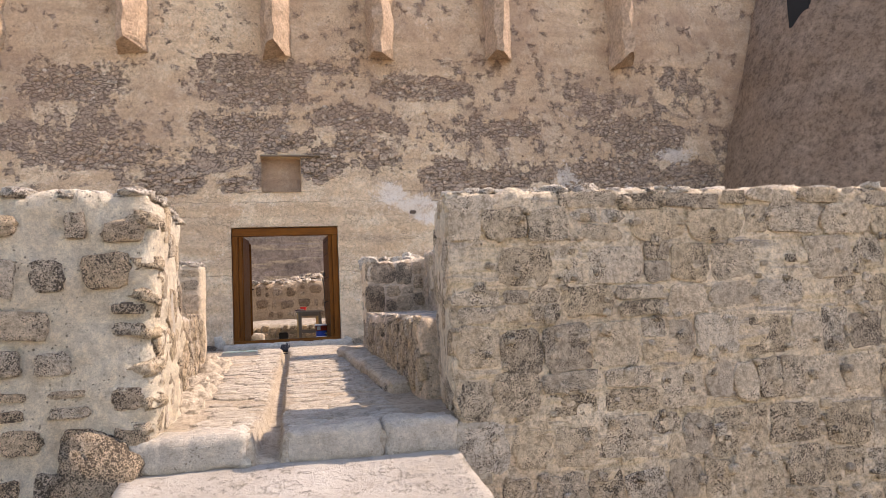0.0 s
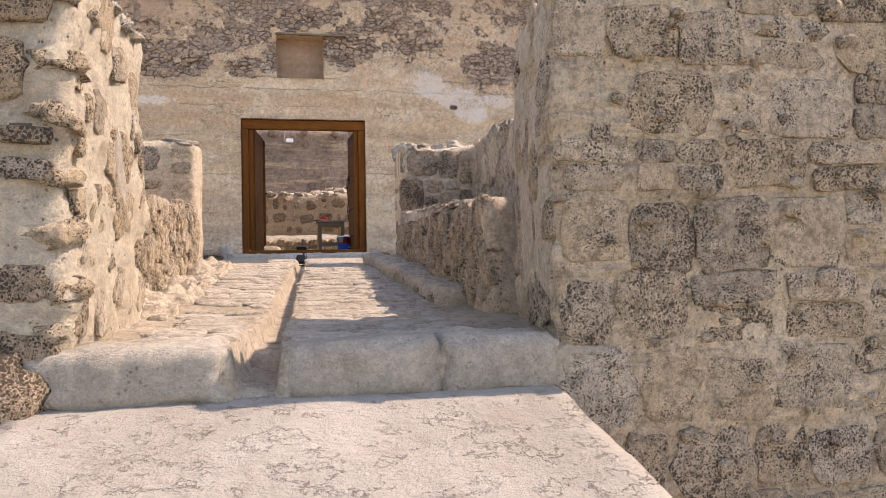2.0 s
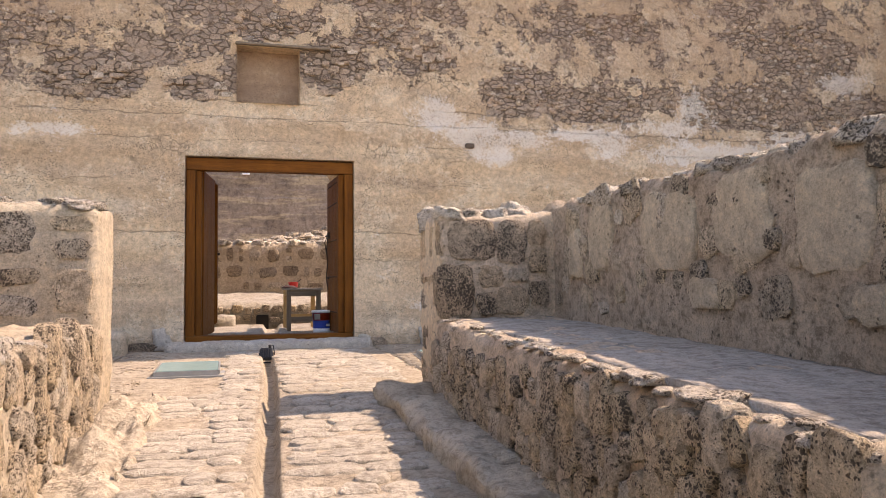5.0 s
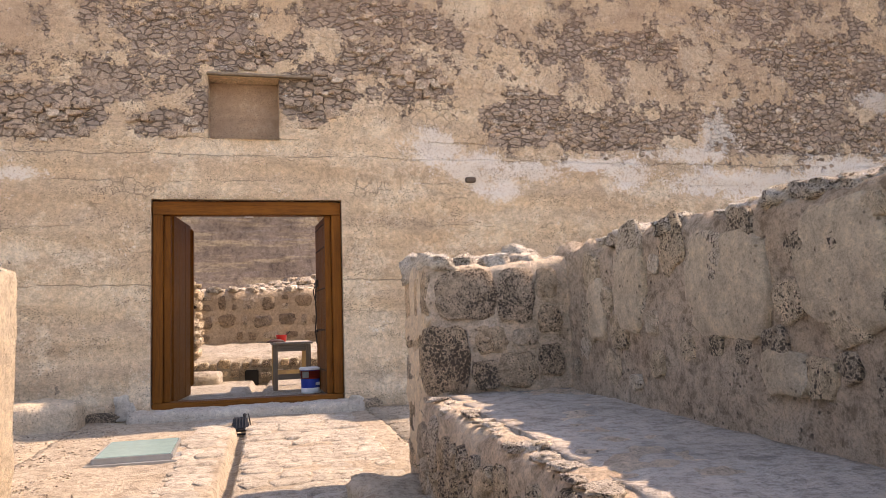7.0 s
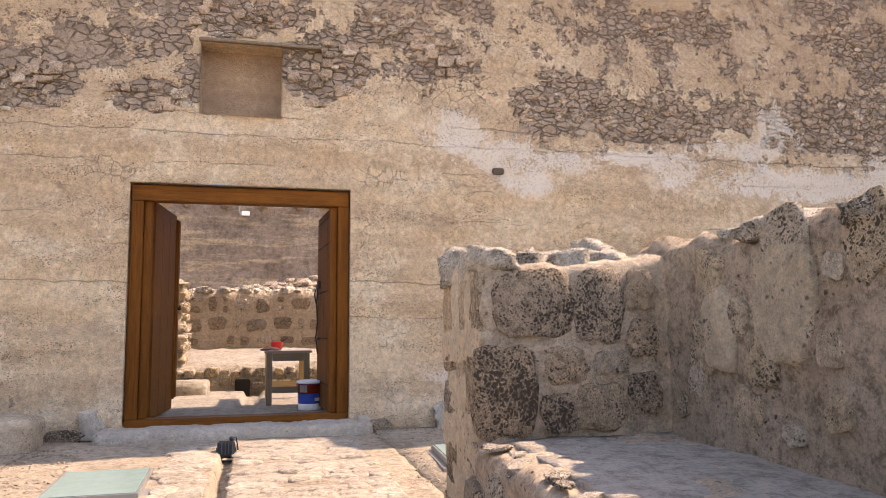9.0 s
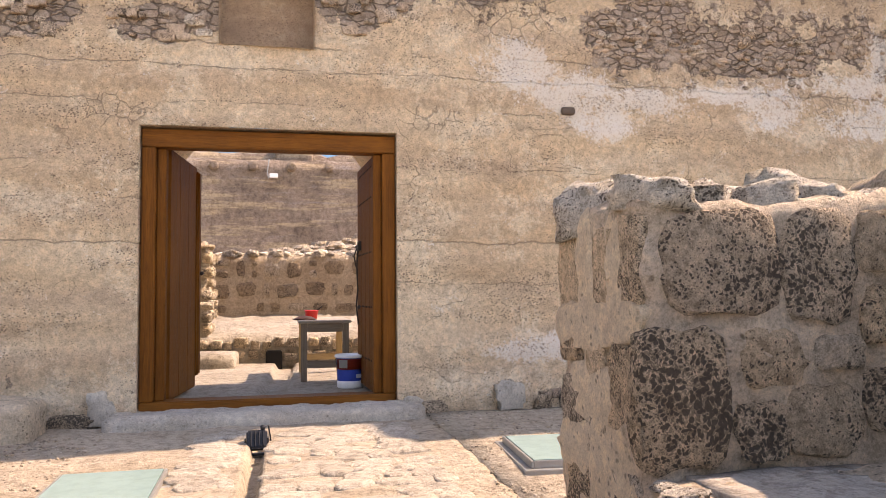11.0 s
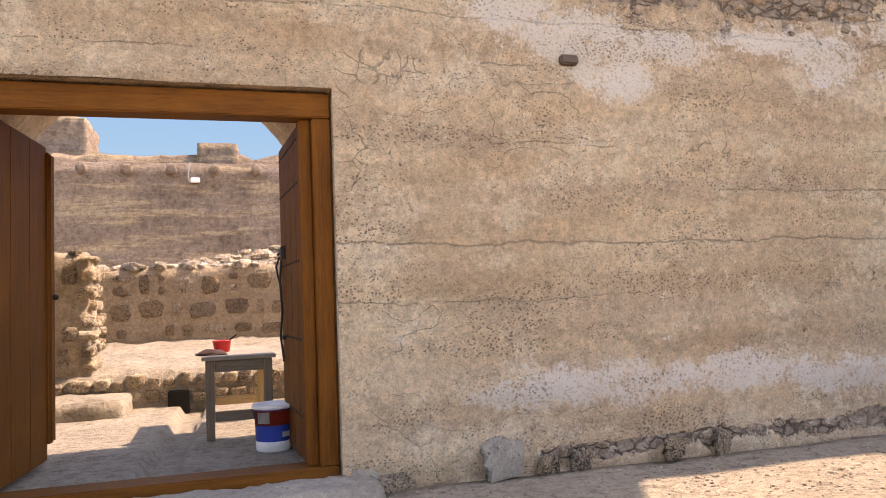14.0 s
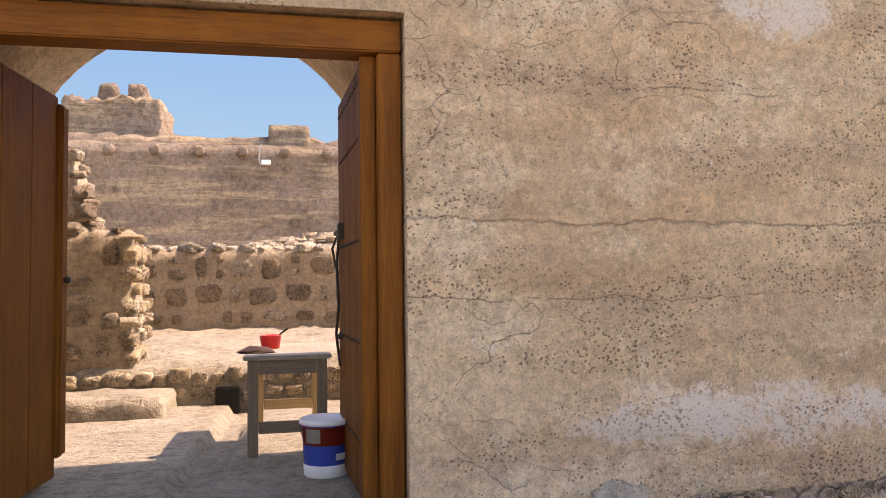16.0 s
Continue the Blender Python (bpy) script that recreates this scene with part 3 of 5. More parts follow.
ground = sheet("ground", [-900, -120, -30] + steps_of(-12, 16, 1.0) + [30, 120, 900], [-600, -120, -30] + steps_of(-8, 5, 1.0) + [60, 200, 1200],
               lambda x, y: -1.0 + (0.08 * n3((x, y, 0), 0.6) if abs(x) < 20 and -10 < y < 6 else 0), SAND)
tagged(ground, "sandy lower ground outside the old wall", "ground", kind="structure")


def ramp_height(x, y):
    z = float(np.interp(y, (-14, 0, 2.5, 4.0, 5.4, 6.3), (-0.4, -0.38, -0.3, -0.16, 0.08, 0.23)))
    return z + 0.012 * n3((x, y, 0), 2.2) + 0.009 * n3((x, y, 0), 7.0, 4)


def ramp_warp_x(x, y):
    return x + 0.05 * n3((0, y, 0), 1.4, 2 if x < 0 else 7) if abs(x - 0.2) > 1.0 else x


ramp_ys = steps_of(-14, 3.5, 0.5)[:-1] + steps_of(3.5, 6.3, 0.07)
ramp = sheet("ramp", steps_of(-1.1, 1.46, 0.08), ramp_ys, ramp_height, RAMP, 0.9)
tagged(ramp, "worn lime plaster ramp leading up to the gate", "ramp", kind="structure")


def channel_edges(y):
    left = float(np.interp(y, (6.0, 6.9, 7.1, 8.9, 12.4, 14.0, 16.2), (-0.17, -0.12, -0.07, 0.0, 0.165, 0.21, 0.22)))
    right = float(np.interp(y, (6.0, 6.9, 7.1, 8.9, 12.4, 14.0, 16.2), (0.075, 0.085, 0.1, 0.15, 0.285, 0.33, 0.35)))
    return left, right


def paving_height(x, y):
    z = lift(y) + 0.012 * n3((x, y, 0), 1.5) + 0.014 * n3((x, y, 0), 5.0, 3) + 0.008 * n3((x, y * 2.2, 0), 9.0, 6)
    left, right = channel_edges(y)
    if y < 16.0 and left < x < right:
        deep = 0.19 if y < 6.8 else 0.11
        z -= deep * min(1.0, (x - left) / 0.025, (right - x) / 0.025)
    if y < 6.3:
        z -= (6.3 - y) ** 2 * 2.2
    return z


pave_xs = steps_of(-1.45, -0.2, 0.06)[:-1] + steps_of(-0.2, 0.4, 0.02) + steps_of(0.4, 1.75, 0.06)[1:]
paving = sheet("paving", pave_xs, steps_of(6.13, 16.62, 0.06), paving_height, BED, 0.3)
tagged(paving, "pale worn stone paving with a drain channel down its middle", "paving", kind="structure")
for x0, x1 in ((-12.0, -1.45), (1.75, 12.0)):
    side = sheet("gravel_ground", steps_of(x0, x1, 0.25), steps_of(7.0, 16.62, 0.16), lambda x, y: lift(max(y, 12)) - 0.0 + 0.02 * n3((x, y, 0), 1.2) + 0.008 * n3((x, y, 0), 6.0), GRAVEL)
    tagged(side, "dusty gravel ground in front of the tall wall", "ground", kind="structure")


def step_block(x0, x1, z0=0.16):
    """A worn plastered kerb block of the step at the gap."""
    ob = rough_block("step_block", x0, x1, 6.10, 6.55, z0, 0.47, STEP, 0.035, 0.014, 0.06, None, paving, 0.02)
    return ob


for x0, x1 in ((0.09, 0.86), (0.862, 1.5), (-1.1, -0.165)):
    step_block(x0, x1)

# ---- front wall with its gap ----
front_right = rough_block("wall_front_right", 1.47, 7.0, 6.15, 7.36, -1.1, 2.34, MORTAR, 0.045, 0.022, 0.05, lambda q: Vector((q.x + 0.13 * (q.y - 6.15) * max(0.0, 2.47 - q.x), q.y, q.z)), top=0.045)
tagged(front_right, "weathered coral stone wall with sunlit top, in cream mortar", "wall", kind="structure")
front_left = rough_block("wall_front_left", -3.6, -0.86, 6.15, 7.95, -1.1, 2.36, LIMEWASH, 0.04, 0.034, 0.05, top=0.045)
tagged(front_left, "weathered coral stone wall with smeared plaster", "wall", kind="structure")
far_front_left = rough_block("wall_front_end", -20.0, -3.6, 6.15, 7.95, -1.1, 2.36, MORTAR, 0.4, 0.03, 0.07, top=0.06)
tagged(far_front_left, "weathered coral stone wall further along", "wall", kind="structure")
far_front_right = rough_block("wall_front_end", 7.0, 24.0, 6.15, 7.45, -1.1, 2.34, MORTAR, 0.4, 0.03, 0.07, top=0.06)
tagged(far_front_right, "weathered coral stone wall further along", "wall", kind="structure")


# ---- benches, back walls, stubs ----
def bench_lean(x_near, x_far, y_near, y_far):
    return lambda q: Vector((q.x + np.interp(q.y, (y_near, y_far), (x_near, x_far)), q.y, q.z))


bench_r = rough_block("bench_right", 0.0, 1.02, 7.5, 11.72, 0.3, 1.40, BENCH, 0.045, 0.02, 0.05, lambda q: Vector((q.x + np.interp(q.y, (7.5, 11.7), (1.47, 1.45)), q.y, q.z - (0.033 * (11.7 - q.y) if q.z > 1.0 else 0))), top=0.025)
tagged(bench_r, "stone and plaster bench with a worn pale edge", "bench", "benches by the way in", kind="structure")
back_r = rough_block("wall_back_right", 0.0, 0.55, 7.3, 12.5, 0.3, 2.31, PARAPET, 0.05, 0.02, 0.05, bench_lean(2.52, 2.42, 7.3, 12.4), top=0.06)
tagged(back_r, "plastered rubble parapet behind the bench", "wall", kind="structure")
stub_r = rough_block("wall_stub_right", 1.49, 2.60, 11.7, 12.42, 0.4, 2.25, BENCH, 0.03, 0.018, 0.05, top=0.04)
tagged(stub_r, "short cross wall of large porous coral blocks", "wall", kind="structure")
bench_l = rough_block("bench_left", -1.2, 0.0, 7.8, 11.75, 0.3, 1.41, CREAM, 0.045, 0.02, 0.05, bench_lean(-1.0, -0.98, 7.8, 11.7), top=0.04)
tagged(bench_l, "sunlit plastered stone bench", "bench", "benches by the way in", kind="structure")
stub_l = rough_block("wall_stub_left", -2.6, -0.97, 11.72, 12.3, 0.4, 2.27, CREAM, 0.06, 0.012, 0.05, top=0.03)
tagged(stub_l, "short cross wall of plastered coral blocks", "wall", kind="structure")
back_l = rough_block("wall_back_left", -2.75, -2.2, 7.8, 12.3, 0.3, 2.2, CREAM, 0.09, 0.02, 0.06, top=0.05)
tagged(back_l, "plastered stone parapet behind the bench", "wall", kind="structure")
kerb_r = rough_block("kerb_right", 1.18, 1.50, 8.2, 12.1, 0.25, 0.15 + 0.46, PAVE, 0.05, 0.025, 0.05, lambda q: Vector((q.x + (0.06 - 0.055 * (q.y - 8.2)) * max(0.0, (1.5 - q.x) / 0.32), q.y, q.z + (lift(q.y) - 0.47) if q.z > 0.4 else q.z)), top=0.03)
tagged(kerb_r, "worn stone kerb at the foot of the bench", "kerb", kind="structure")
kerb_l = rough_block("kerb_left", -1.2, -0.66, 7.7, 12.6, 0.25, 0.575, PAVE, 0.035, 0.05, 0.16, lambda q: Vector((q.x + 0.03 * (q.y - 7.7) + 0.06 * n3(q, 2.2, 4.0), q.y, q.z + (lift(q.y) - 0.49) if q.z > 0.4 else q.z)), top=0.13)
tagged(kerb_l, "crumbling stone kerb at the foot of the bench", "kerb", kind="structure")

seat = sheet("seat_paving", steps_of(1.60, 2.50, 0.05), steps_of(7.56, 11.69, 0.06), lambda x, y: 1.412 - 0.033 * (11.7 - y) + 0.012 * n3((x, y, 0), 2.4, 6.0) + 0.010 * n3((x, y, 0), 8.0, 2.0), SEAT, 0.05, bench_r)

# ---- the tall wall with its gate ----
GY, GTOP = 16.6, 9.2
DX0, DX1, DZ1 = -0.77, 1.50, 3.43
NX0, NX1, NZ0, NZ1 = -0.11, 0.74, 4.19, 4.98


def blob(x, z, cx, cz, rx, rz):
    """1 inside an uneven patch, falling to 0 round it."""
    d = math.sqrt(((x - cx) / rx) ** 2 + ((z - cz) / rz) ** 2) + 0.55 * n3((x, 0, z), 1.6, 2.0) + 0.35 * n3((x, 0, z), 4.5, 7.0)
    return max(0.0, min(1.0, (1.15 - d) * 3.0))


RUBBLE_PATCHES = ((3.4, 0.95, 0.5, 0.04), (4.4, 0.97, 0.9, 0.05), (6.0, 0.97, 1.0, 0.06), (-2.0, 4.41, 0.75, 0.28), (-0.59, 4.38, 0.48, 0.17), (1.15, 4.78, 0.5, 0.36), (0.3, 5.3, 0.8, 0.22), (2.6, 5.0, 0.3, 0.22), (4.0, 4.52, 0.55, 0.42),
                  (5.2, 4.35, 0.9, 0.36), (8.2, 4.45, 1.5, 0.5), (6.4, 4.55, 0.4, 0.2), (-0.4, 5.7, 0.9, 0.22), (1.9, 5.9, 0.8, 0.3), (-3.6, 5.0, 1.2, 0.3), (5.7, 5.7, 0.8, 0.25), (9.0, 5.6, 1.3, 0.5),
                  (-4.0, 6.5, 1.0, 0.4), (3.6, 6.6, 1.3, 0.3), (2.0, 5.3, 0.5, 0.25), (10.2, 4.4, 0.8, 0.5), (-0.2, 6.5, 1.3, 0.4))
LIME_PATCHES = ((2.76, 4.12, 0.36, 0.26), (3.2, 3.88, 0.42, 0.2), (3.6, 3.64, 0.5, 0.2), (4.1, 3.82, 0.5, 0.14), (4.85, 3.95, 0.5, 0.08), (5.5, 3.85, 0.42, 0.24), (6.43, 4.12, 0.7, 0.14), (7.6, 3.72, 1.6, 0.2), (6.98, 4.42, 0.35, 0.28),
                (9.3, 3.9, 1.0, 0.3), (3.3, 1.42, 0.7, 0.15), (2.6, 1.36, 0.28, 0.08), (4.4, 1.42, 0.8, 0.13), (5.6, 1.35, 0.8, 0.14), (-2.4, 3.72, 0.45, 0.08), (9.9, 5.0, 0.5, 0.2))
CRACKLE_PATCHES = ((2.65, 4.75, 0.5, 0.4), (1.8, 3.58, 0.3, 0.12), (-1.0, 3.55, 0.3, 0.14), (6.2, 3.9, 0.6, 0.15))


def wear(x, z):
    """How the wall is worn at a place: rubble bared, lime left, stain, crackle."""
    wob = 0.35 * n3((x, 0, z), 1.6, 2.0) + 0.2 * n3((x, 0, z), 4.5, 7.0)

    def patch(patches, soft):
        d = min(((x - cx) / rx) ** 2 + ((z - cz) / rz) ** 2 for cx, cz, rx, rz in patches) ** 0.5 + wob
        return max(0.0, min(1.0, 0.5 + (1.05 - d) * soft))

    red = patch(RUBBLE_PATCHES, 1.3)
    if z > 4.15:
        red = max(red, min(0.85, 0.40 + 0.55 * n3((x * 0.8, 0, z * 1.5), 0.9, 11.0) - 0.6 * max(0.0, 4.6 - z)))
    else:
        red = min(red, 0.9 if z < 1.4 else 0.3)
    if z > 7.3:
        red *= 0.5
    green = patch(LIME_PATCHES, 1.1)
    blue = max(0.0, min(1.0, 0.62 + 0.8 * n3((x, 0, z), 0.45, 21.0) + 0.35 * n3((x, 0, z), 1.9, 4.0))) * min(0.75, max(0.08, 0.08 + 0.33 * (z - 4.1)))
    return red, green, blue, patch(CRACKLE_PATCHES, 1.5)


def wall_skin():
    xs = steps_of(-14.0, -4.0, 0.5)[:-1] + steps_of(-4.0, DX0, 0.05)[:-1] + steps_of(DX0, NX0, 0.05)[:-1] + steps_of(NX0, NX1, 0.05)[:-1] + steps_of(NX1, DX1, 0.05)[:-1] + steps_of(DX1, 12.0, 0.055)[:-1] + steps_of(12.0, 20.0, 0.5)
    zs = steps_of(0.5, 0.93, 0.06)[:-1] + steps_of(0.93, DZ1, 0.05)[:-1] + steps_of(DZ1, NZ0, 0.05)[:-1] + steps_of(NZ0, NZ1, 0.05)[:-1] + steps_of(NZ1, 7.6, 0.055)[:-1] + steps_of(7.6, GTOP, 0.2)
    verts, colours, faces = [], [], []
    for z in zs:
        for x in xs:
            red, green, blue, net = wear(x, z)
            edge = min(abs(x - DX0), abs(x - DX1)) if z < DZ1 + 0.04 else 9
            out = 0.035 * n3((x, 0, z), 0.8, 1.0) + 0.016 * n3((x, 0, z * 2), 2.6, 5.0) + 0.008 * n3((x, 0, z), 9.0, 6.0)
            out -= 0.035 * red + red * 0.03 * n3((x, 0, z), 8.0, 3.0)
            out += 0.012 * math.sin(z * 2 * math.pi / 0.42 + 2 * n3((x, 0, z), 0.5)) * (1 if z < 4.1 else 0.3)
            out *= min(1.0, edge / 0.2)
            if GTOP - z < 0.01:
                out = 0
            verts.append((x, GY - out, z))
            colours.append((red, green, blue, net))
    nx = len(xs)
    for k in range(len(zs) - 1):
        zc = (zs[k] + zs[k + 1]) / 2
        for i in range(nx - 1):
            xc = (xs[i] + xs[i + 1]) / 2
            if DX0 < xc < DX1 and zc < DZ1 or NX0 < xc < NX1 and NZ0 < zc < NZ1:
                continue
            a = k * nx + i
            faces.append((a, a + 1, a + nx + 1, a + nx))

    def quad(*points, stain_or_shade=0.0):
        base = len(verts)
        verts.extend(points)
        colours.extend([(0.0, 0.0, stain_or_shade, 0.0)] * len(points))
        faces.append(tuple(range(base, base + len(points))))

    inner, back = GY + 0.34, GY + 1.95
    # reveals of the gate and the niche
    quad((DX0, GY, 0.5), (DX0, inner, 0.5), (DX0, inner, DZ1), (DX0, GY, DZ1))
    quad((DX1, GY, 0.5), (DX1, GY, DZ1), (DX1, inner, DZ1), (DX1, inner, 0.5))
    quad((DX0, GY, DZ1), (DX0, inner, DZ1), (DX1, inner, DZ1), (DX1, GY, DZ1))
    ny = GY + 0.3
    # sides and back of the niche coloured darker: the recess's shade painted in
    quad((NX0, GY, NZ0), (NX0, ny, NZ0), (NX0, ny, NZ1), (NX0, GY, NZ1), stain_or_shade=0.5)
    quad((NX1, GY, NZ0), (NX1, GY, NZ1), (NX1, ny, NZ1), (NX1, ny, NZ0), stain_or_shade=0.5)
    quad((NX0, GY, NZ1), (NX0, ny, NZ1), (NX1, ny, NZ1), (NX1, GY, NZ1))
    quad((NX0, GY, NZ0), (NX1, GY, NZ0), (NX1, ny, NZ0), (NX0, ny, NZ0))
    quad((NX0, ny, NZ0), (NX1, ny, NZ0), (NX1, ny, NZ1), (NX0, ny, NZ1), stain_or_shade=0.85)
    # vault of the passage: a half round behind the square gate
    cx, cz, r = 0.36, 2.78, 1.19
    arch = [(cx - r, 0.5)] + [(cx - r * math.cos(math.pi * i / 24), cz + r * math.sin(math.pi * i / 24)) for i in range(25)] + [(cx + r, 0.5)]
    for (xa, za), (xb, zb) in zip(arch, arch[1:]):
        quad((xa, inner, za), (xb, inner, zb), (xb, back, zb), (xa, back, za))
    # tympanum behind the lintel
    top = [(x, z) for x, z in arch if z > DZ1]
    quad(*[(x, inner, z) for x, z in top])
    for xa, xb in ((cx - r - 0.02, DX0), (DX1, cx + r + 0.02)):
        quad((xa, inner, 0.5), (xb, inner, 0.5), (xb, inner, DZ1), (xa, inner, DZ1))
    # back face, in strips round the arch
    quad((-14, back, 0.5), (cx - r, back, 0.5), (cx - r, back, GTOP), (-14, back, GTOP))
    quad((cx + r, back, 0.5), (20, back, 0.5), (20, back, GTOP), (cx + r, back, GTOP))
    for (xa, za), (xb, zb) in zip(arch[1:-1], arch[2:-1]):
        quad((xa, back, za), (xb, back, zb), (xb, back, GTOP), (xa, back, GTOP))
    quad((-14, GY, GTOP), (20, GY, GTOP), (20, back, GTOP), (-14, back, GTOP))
    for x in (-14, 20):
        quad((x, GY, 0.5), (x, back, 0.5), (x, back, GTOP), (x, GY, GTOP))
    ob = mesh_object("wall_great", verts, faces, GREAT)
    # the third channel also carries the niche's painted shade
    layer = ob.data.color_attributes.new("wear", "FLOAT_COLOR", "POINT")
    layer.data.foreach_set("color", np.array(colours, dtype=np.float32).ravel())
    return ob


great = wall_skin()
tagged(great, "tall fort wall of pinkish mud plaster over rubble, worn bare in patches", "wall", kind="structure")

threshold = rough_block("threshold", -0.98, 1.72, 16.28, 16.75, 0.6, 0.945, STEP, 0.05, 0.015, 0.05, top=0.015)
tagged(threshold, "whitish plastered stone threshold under the gate", "threshold", kind="structure")


def spur(x, wide=0.66, out=0.85, low=7.28, high=9.2):
    """A prow-shaped plastered spur high on the wall: two faces meet at a leading edge."""
    bm = bmesh.new()
    n = 26
    rows = []
    for k in range(n + 1):
        z = low + (high - low) * k / n
        grow = 0.86 + 0.14 * k / n
        pts = [(-wide * 0.52, 0.12), (-wide * 0.36, -out * 0.8), (-wide * 0.10, -out), (wide * 0.30, -out * 0.5), (wide * 0.62, 0.12)]
        rows.append([bm.verts.new((x + px * grow + 0.09 * n3((x, px * 5, z), 2.6), GY + py * grow + 0.09 * n3((x + 9, px * 5, z), 2.6), z + (0.30 if k == 0 else 0) * n3((x * 3, px * 3, 0), 3.0))) for px, py in pts])
    for a, b in zip(rows, rows[1:]):
        for i in range(4):
            bm.faces.new((a[i], a[i + 1], b[i + 1], b[i]))
    bm.faces.new(rows[0])
    bm.faces.new(rows[-1])
    ob = part("wall_spur", bm, SPUR)
    return tagged(ob, "prow-shaped plaster spur high on the wall", "wall spur", "spurs along the wall", kind="structure")


SPUR = plaster("spur_plaster", (0.56, 0.40, 0.275), (0.68, 0.51, 0.365), (0.38, 0.265, 0.185), 0.7, 0.05, 0.0, 0.7, 1.0, 0.5)
for x in (-8.3, -5.5, -2.72, 0.28, 2.6, 5.42, 8.6):
    spur(x)


# ---- corner tower ----
def tower():
    verts, faces = [], []
    zs, n = steps_of(-1.0, 9.6, 0.25), 150
    for z in zs:
        r = 5.4 - (z - 5.0) * 0.30
        for i in range(n):
            a = 2 * math.pi * i / n
            p = (math.cos(a), math.sin(a), z / 5)
            q = r + 0.10 * n3(p, 6.0) + 0.05 * n3(p, 17.0, 3)
            verts.append((16.6 + q * math.cos(a), 15.6 + q * math.sin(a), z))
    for k in range(len(zs) - 1):
        for i in range(n):
            j = (i + 1) % n
            faces.append((k * n + i, k * n + j, (k + 1) * n + j, (k + 1) * n + i))
    faces.append(tuple((len(zs) - 1) * n + i for i in range(n)))
    return mesh_object("corner_tower", verts, faces, TOWER)


window = part("window_dark", box(-0.3, 0.3, -0.3, 0.5, -0.45, 0.45, 0.03), BLACK)
window.matrix_world = pose(12.42, 14.65, 8.1, 0, 0, -76)
tagged(window, "dark square opening high in the tower", "opening", kind="structure")
tagged(tower(), "round battered corner tower in dark stained plaster", "tower", kind="structure")

# ---- inner court, seen through the gate ----
IN_FLOOR = 0.94


def court_height(x, y):
    z = IN_FLOOR + 0.012 * n3((x, y, 0), 2.0) + 0.008 * n3((x, y, 0), 6.0)
    mid = 0.32 + 0.05 * (y - 17)
    if 16.9 < y < 21 and abs(x - mid) < 0.14:
        z -= 0.09 * min(1.0, (0.14 - abs(x - mid)) / 0.03)
    return z


court = sheet("court_floor", steps_of(-8, -2, 0.4)[:-1] + steps_of(-2, 3, 0.05) + steps_of(3, 9, 0.4)[1:], steps_of(16.75, 21.1, 0.08), court_height, COURT_FLOOR)
tagged(court, "dusty lime floor of the inner court", "floor", kind="structure")
terrace = rough_block("terrace", -8.0, 10.0, 20.95, 26.5, 0.5, 1.33, COURT_FLOOR, 0.16, 0.03, 0.12, lambda q: Vector((q.x, q.y, q.z + 0.045 * max(0, q.y - 21) if q.z > 1.1 else q.z)), top=0.05)
tagged(terrace, "raised dusty terrace with a crumbling stone edge", "terrace", kind="structure")
low_wall = rough_block("wall_low", -8.0, 10.0, 24.8, 25.5, 0.8, 2.72, COURT, 0.12, 0.012, 0.08, top=0.05)
tagged(low_wall, "low wall of coral blocks in cream mortar", "wall", kind="structure")
pier = rough_block("wall_pier", -2.6, -0.60, 21.05, 21.75, 1.1, 2.70, COURT, 0.06, 0.025, 0.08, top=0.05)
tagged(pier, "ruined pier of coral blocks with a ragged sunlit edge", "wall", kind="structure")
ruin = rough_block("wall_ruin", -4.4, -1.6, 24.0, 24.7, 1.1, 4.0, COURT, 0.07, 0.035, 0.06, lambda q: Vector((q.x - 0.24 * max(0, q.z - 2.4) * (1 if q.x > -3 else 0), q.y, q.z)), top=0.12)
tagged(ruin, "ragged stump of a ruined stone wall", "wall", kind="structure")
ledge = rough_block("ledge", -1.9, -0.16, 20.2, 21.0, 0.7, 1.13, COURT_FLOOR, 0.06, 0.015, 0.06, top=0.02)
tagged(ledge, "low plastered ledge against the terrace", "ledge", kind="structure")
yard = sheet("yard_ground", steps_of(-30, 30, 2.0), steps_of(26.4, 46, 1.0), lambda x, y: 1.9 + 0.1 * n3((x, y, 0), 0.5), SAND)
tagged(yard, "sandy ground of the far yard", "ground", kind="structure")
far_wall = rough_block("wall_far", -30.0, 34.0, 45.0, 46.5, 0.5, 8.15, FAR, 0.5, 0.06, 0.2, top=0.05)
tagged(far_wall, "far fort wall of dark weathered plaster", "wall", kind="structure")
far_top = rough_block("parapet_far", -30.0, 34.0, 46.5, 47.5, 7.0, 8.7, FAR, 0.5, 0.08, 0.2, top=0.25)
tagged(far_top, "broken parapet along the far wall walk", "parapet", kind="structure")
far_block = rough_block("parapet_block", 0.08, 1.85, 46.2, 46.9, 7.6, 9.25, FAR, 0.2, 0.05, 0.1, top=0.05)
tagged(far_block, "square block of masonry on the far parapet", "parapet", kind="structure")
far_tower = rough_block("tower_far", -8.7, -4.6, 48.0, 52.0, 6.5, 10.6, FAR, 0.13, 0.08, 0.1, top=0.25)
tagged(far_tower, "square far tower top of crumbling masonry", "tower", kind="structure")
for x in (-6.92, -5.68):
    merlon = rough_block("merlon", x - 0.42, x + 0.42, 48.3, 49.0, 10.4, 11.35, FAR, 0.1, 0.06, 0.2)
    tagged(merlon, "rounded crumbling merlon on the far tower", "merlon", "merlons of the far tower", kind="structure")


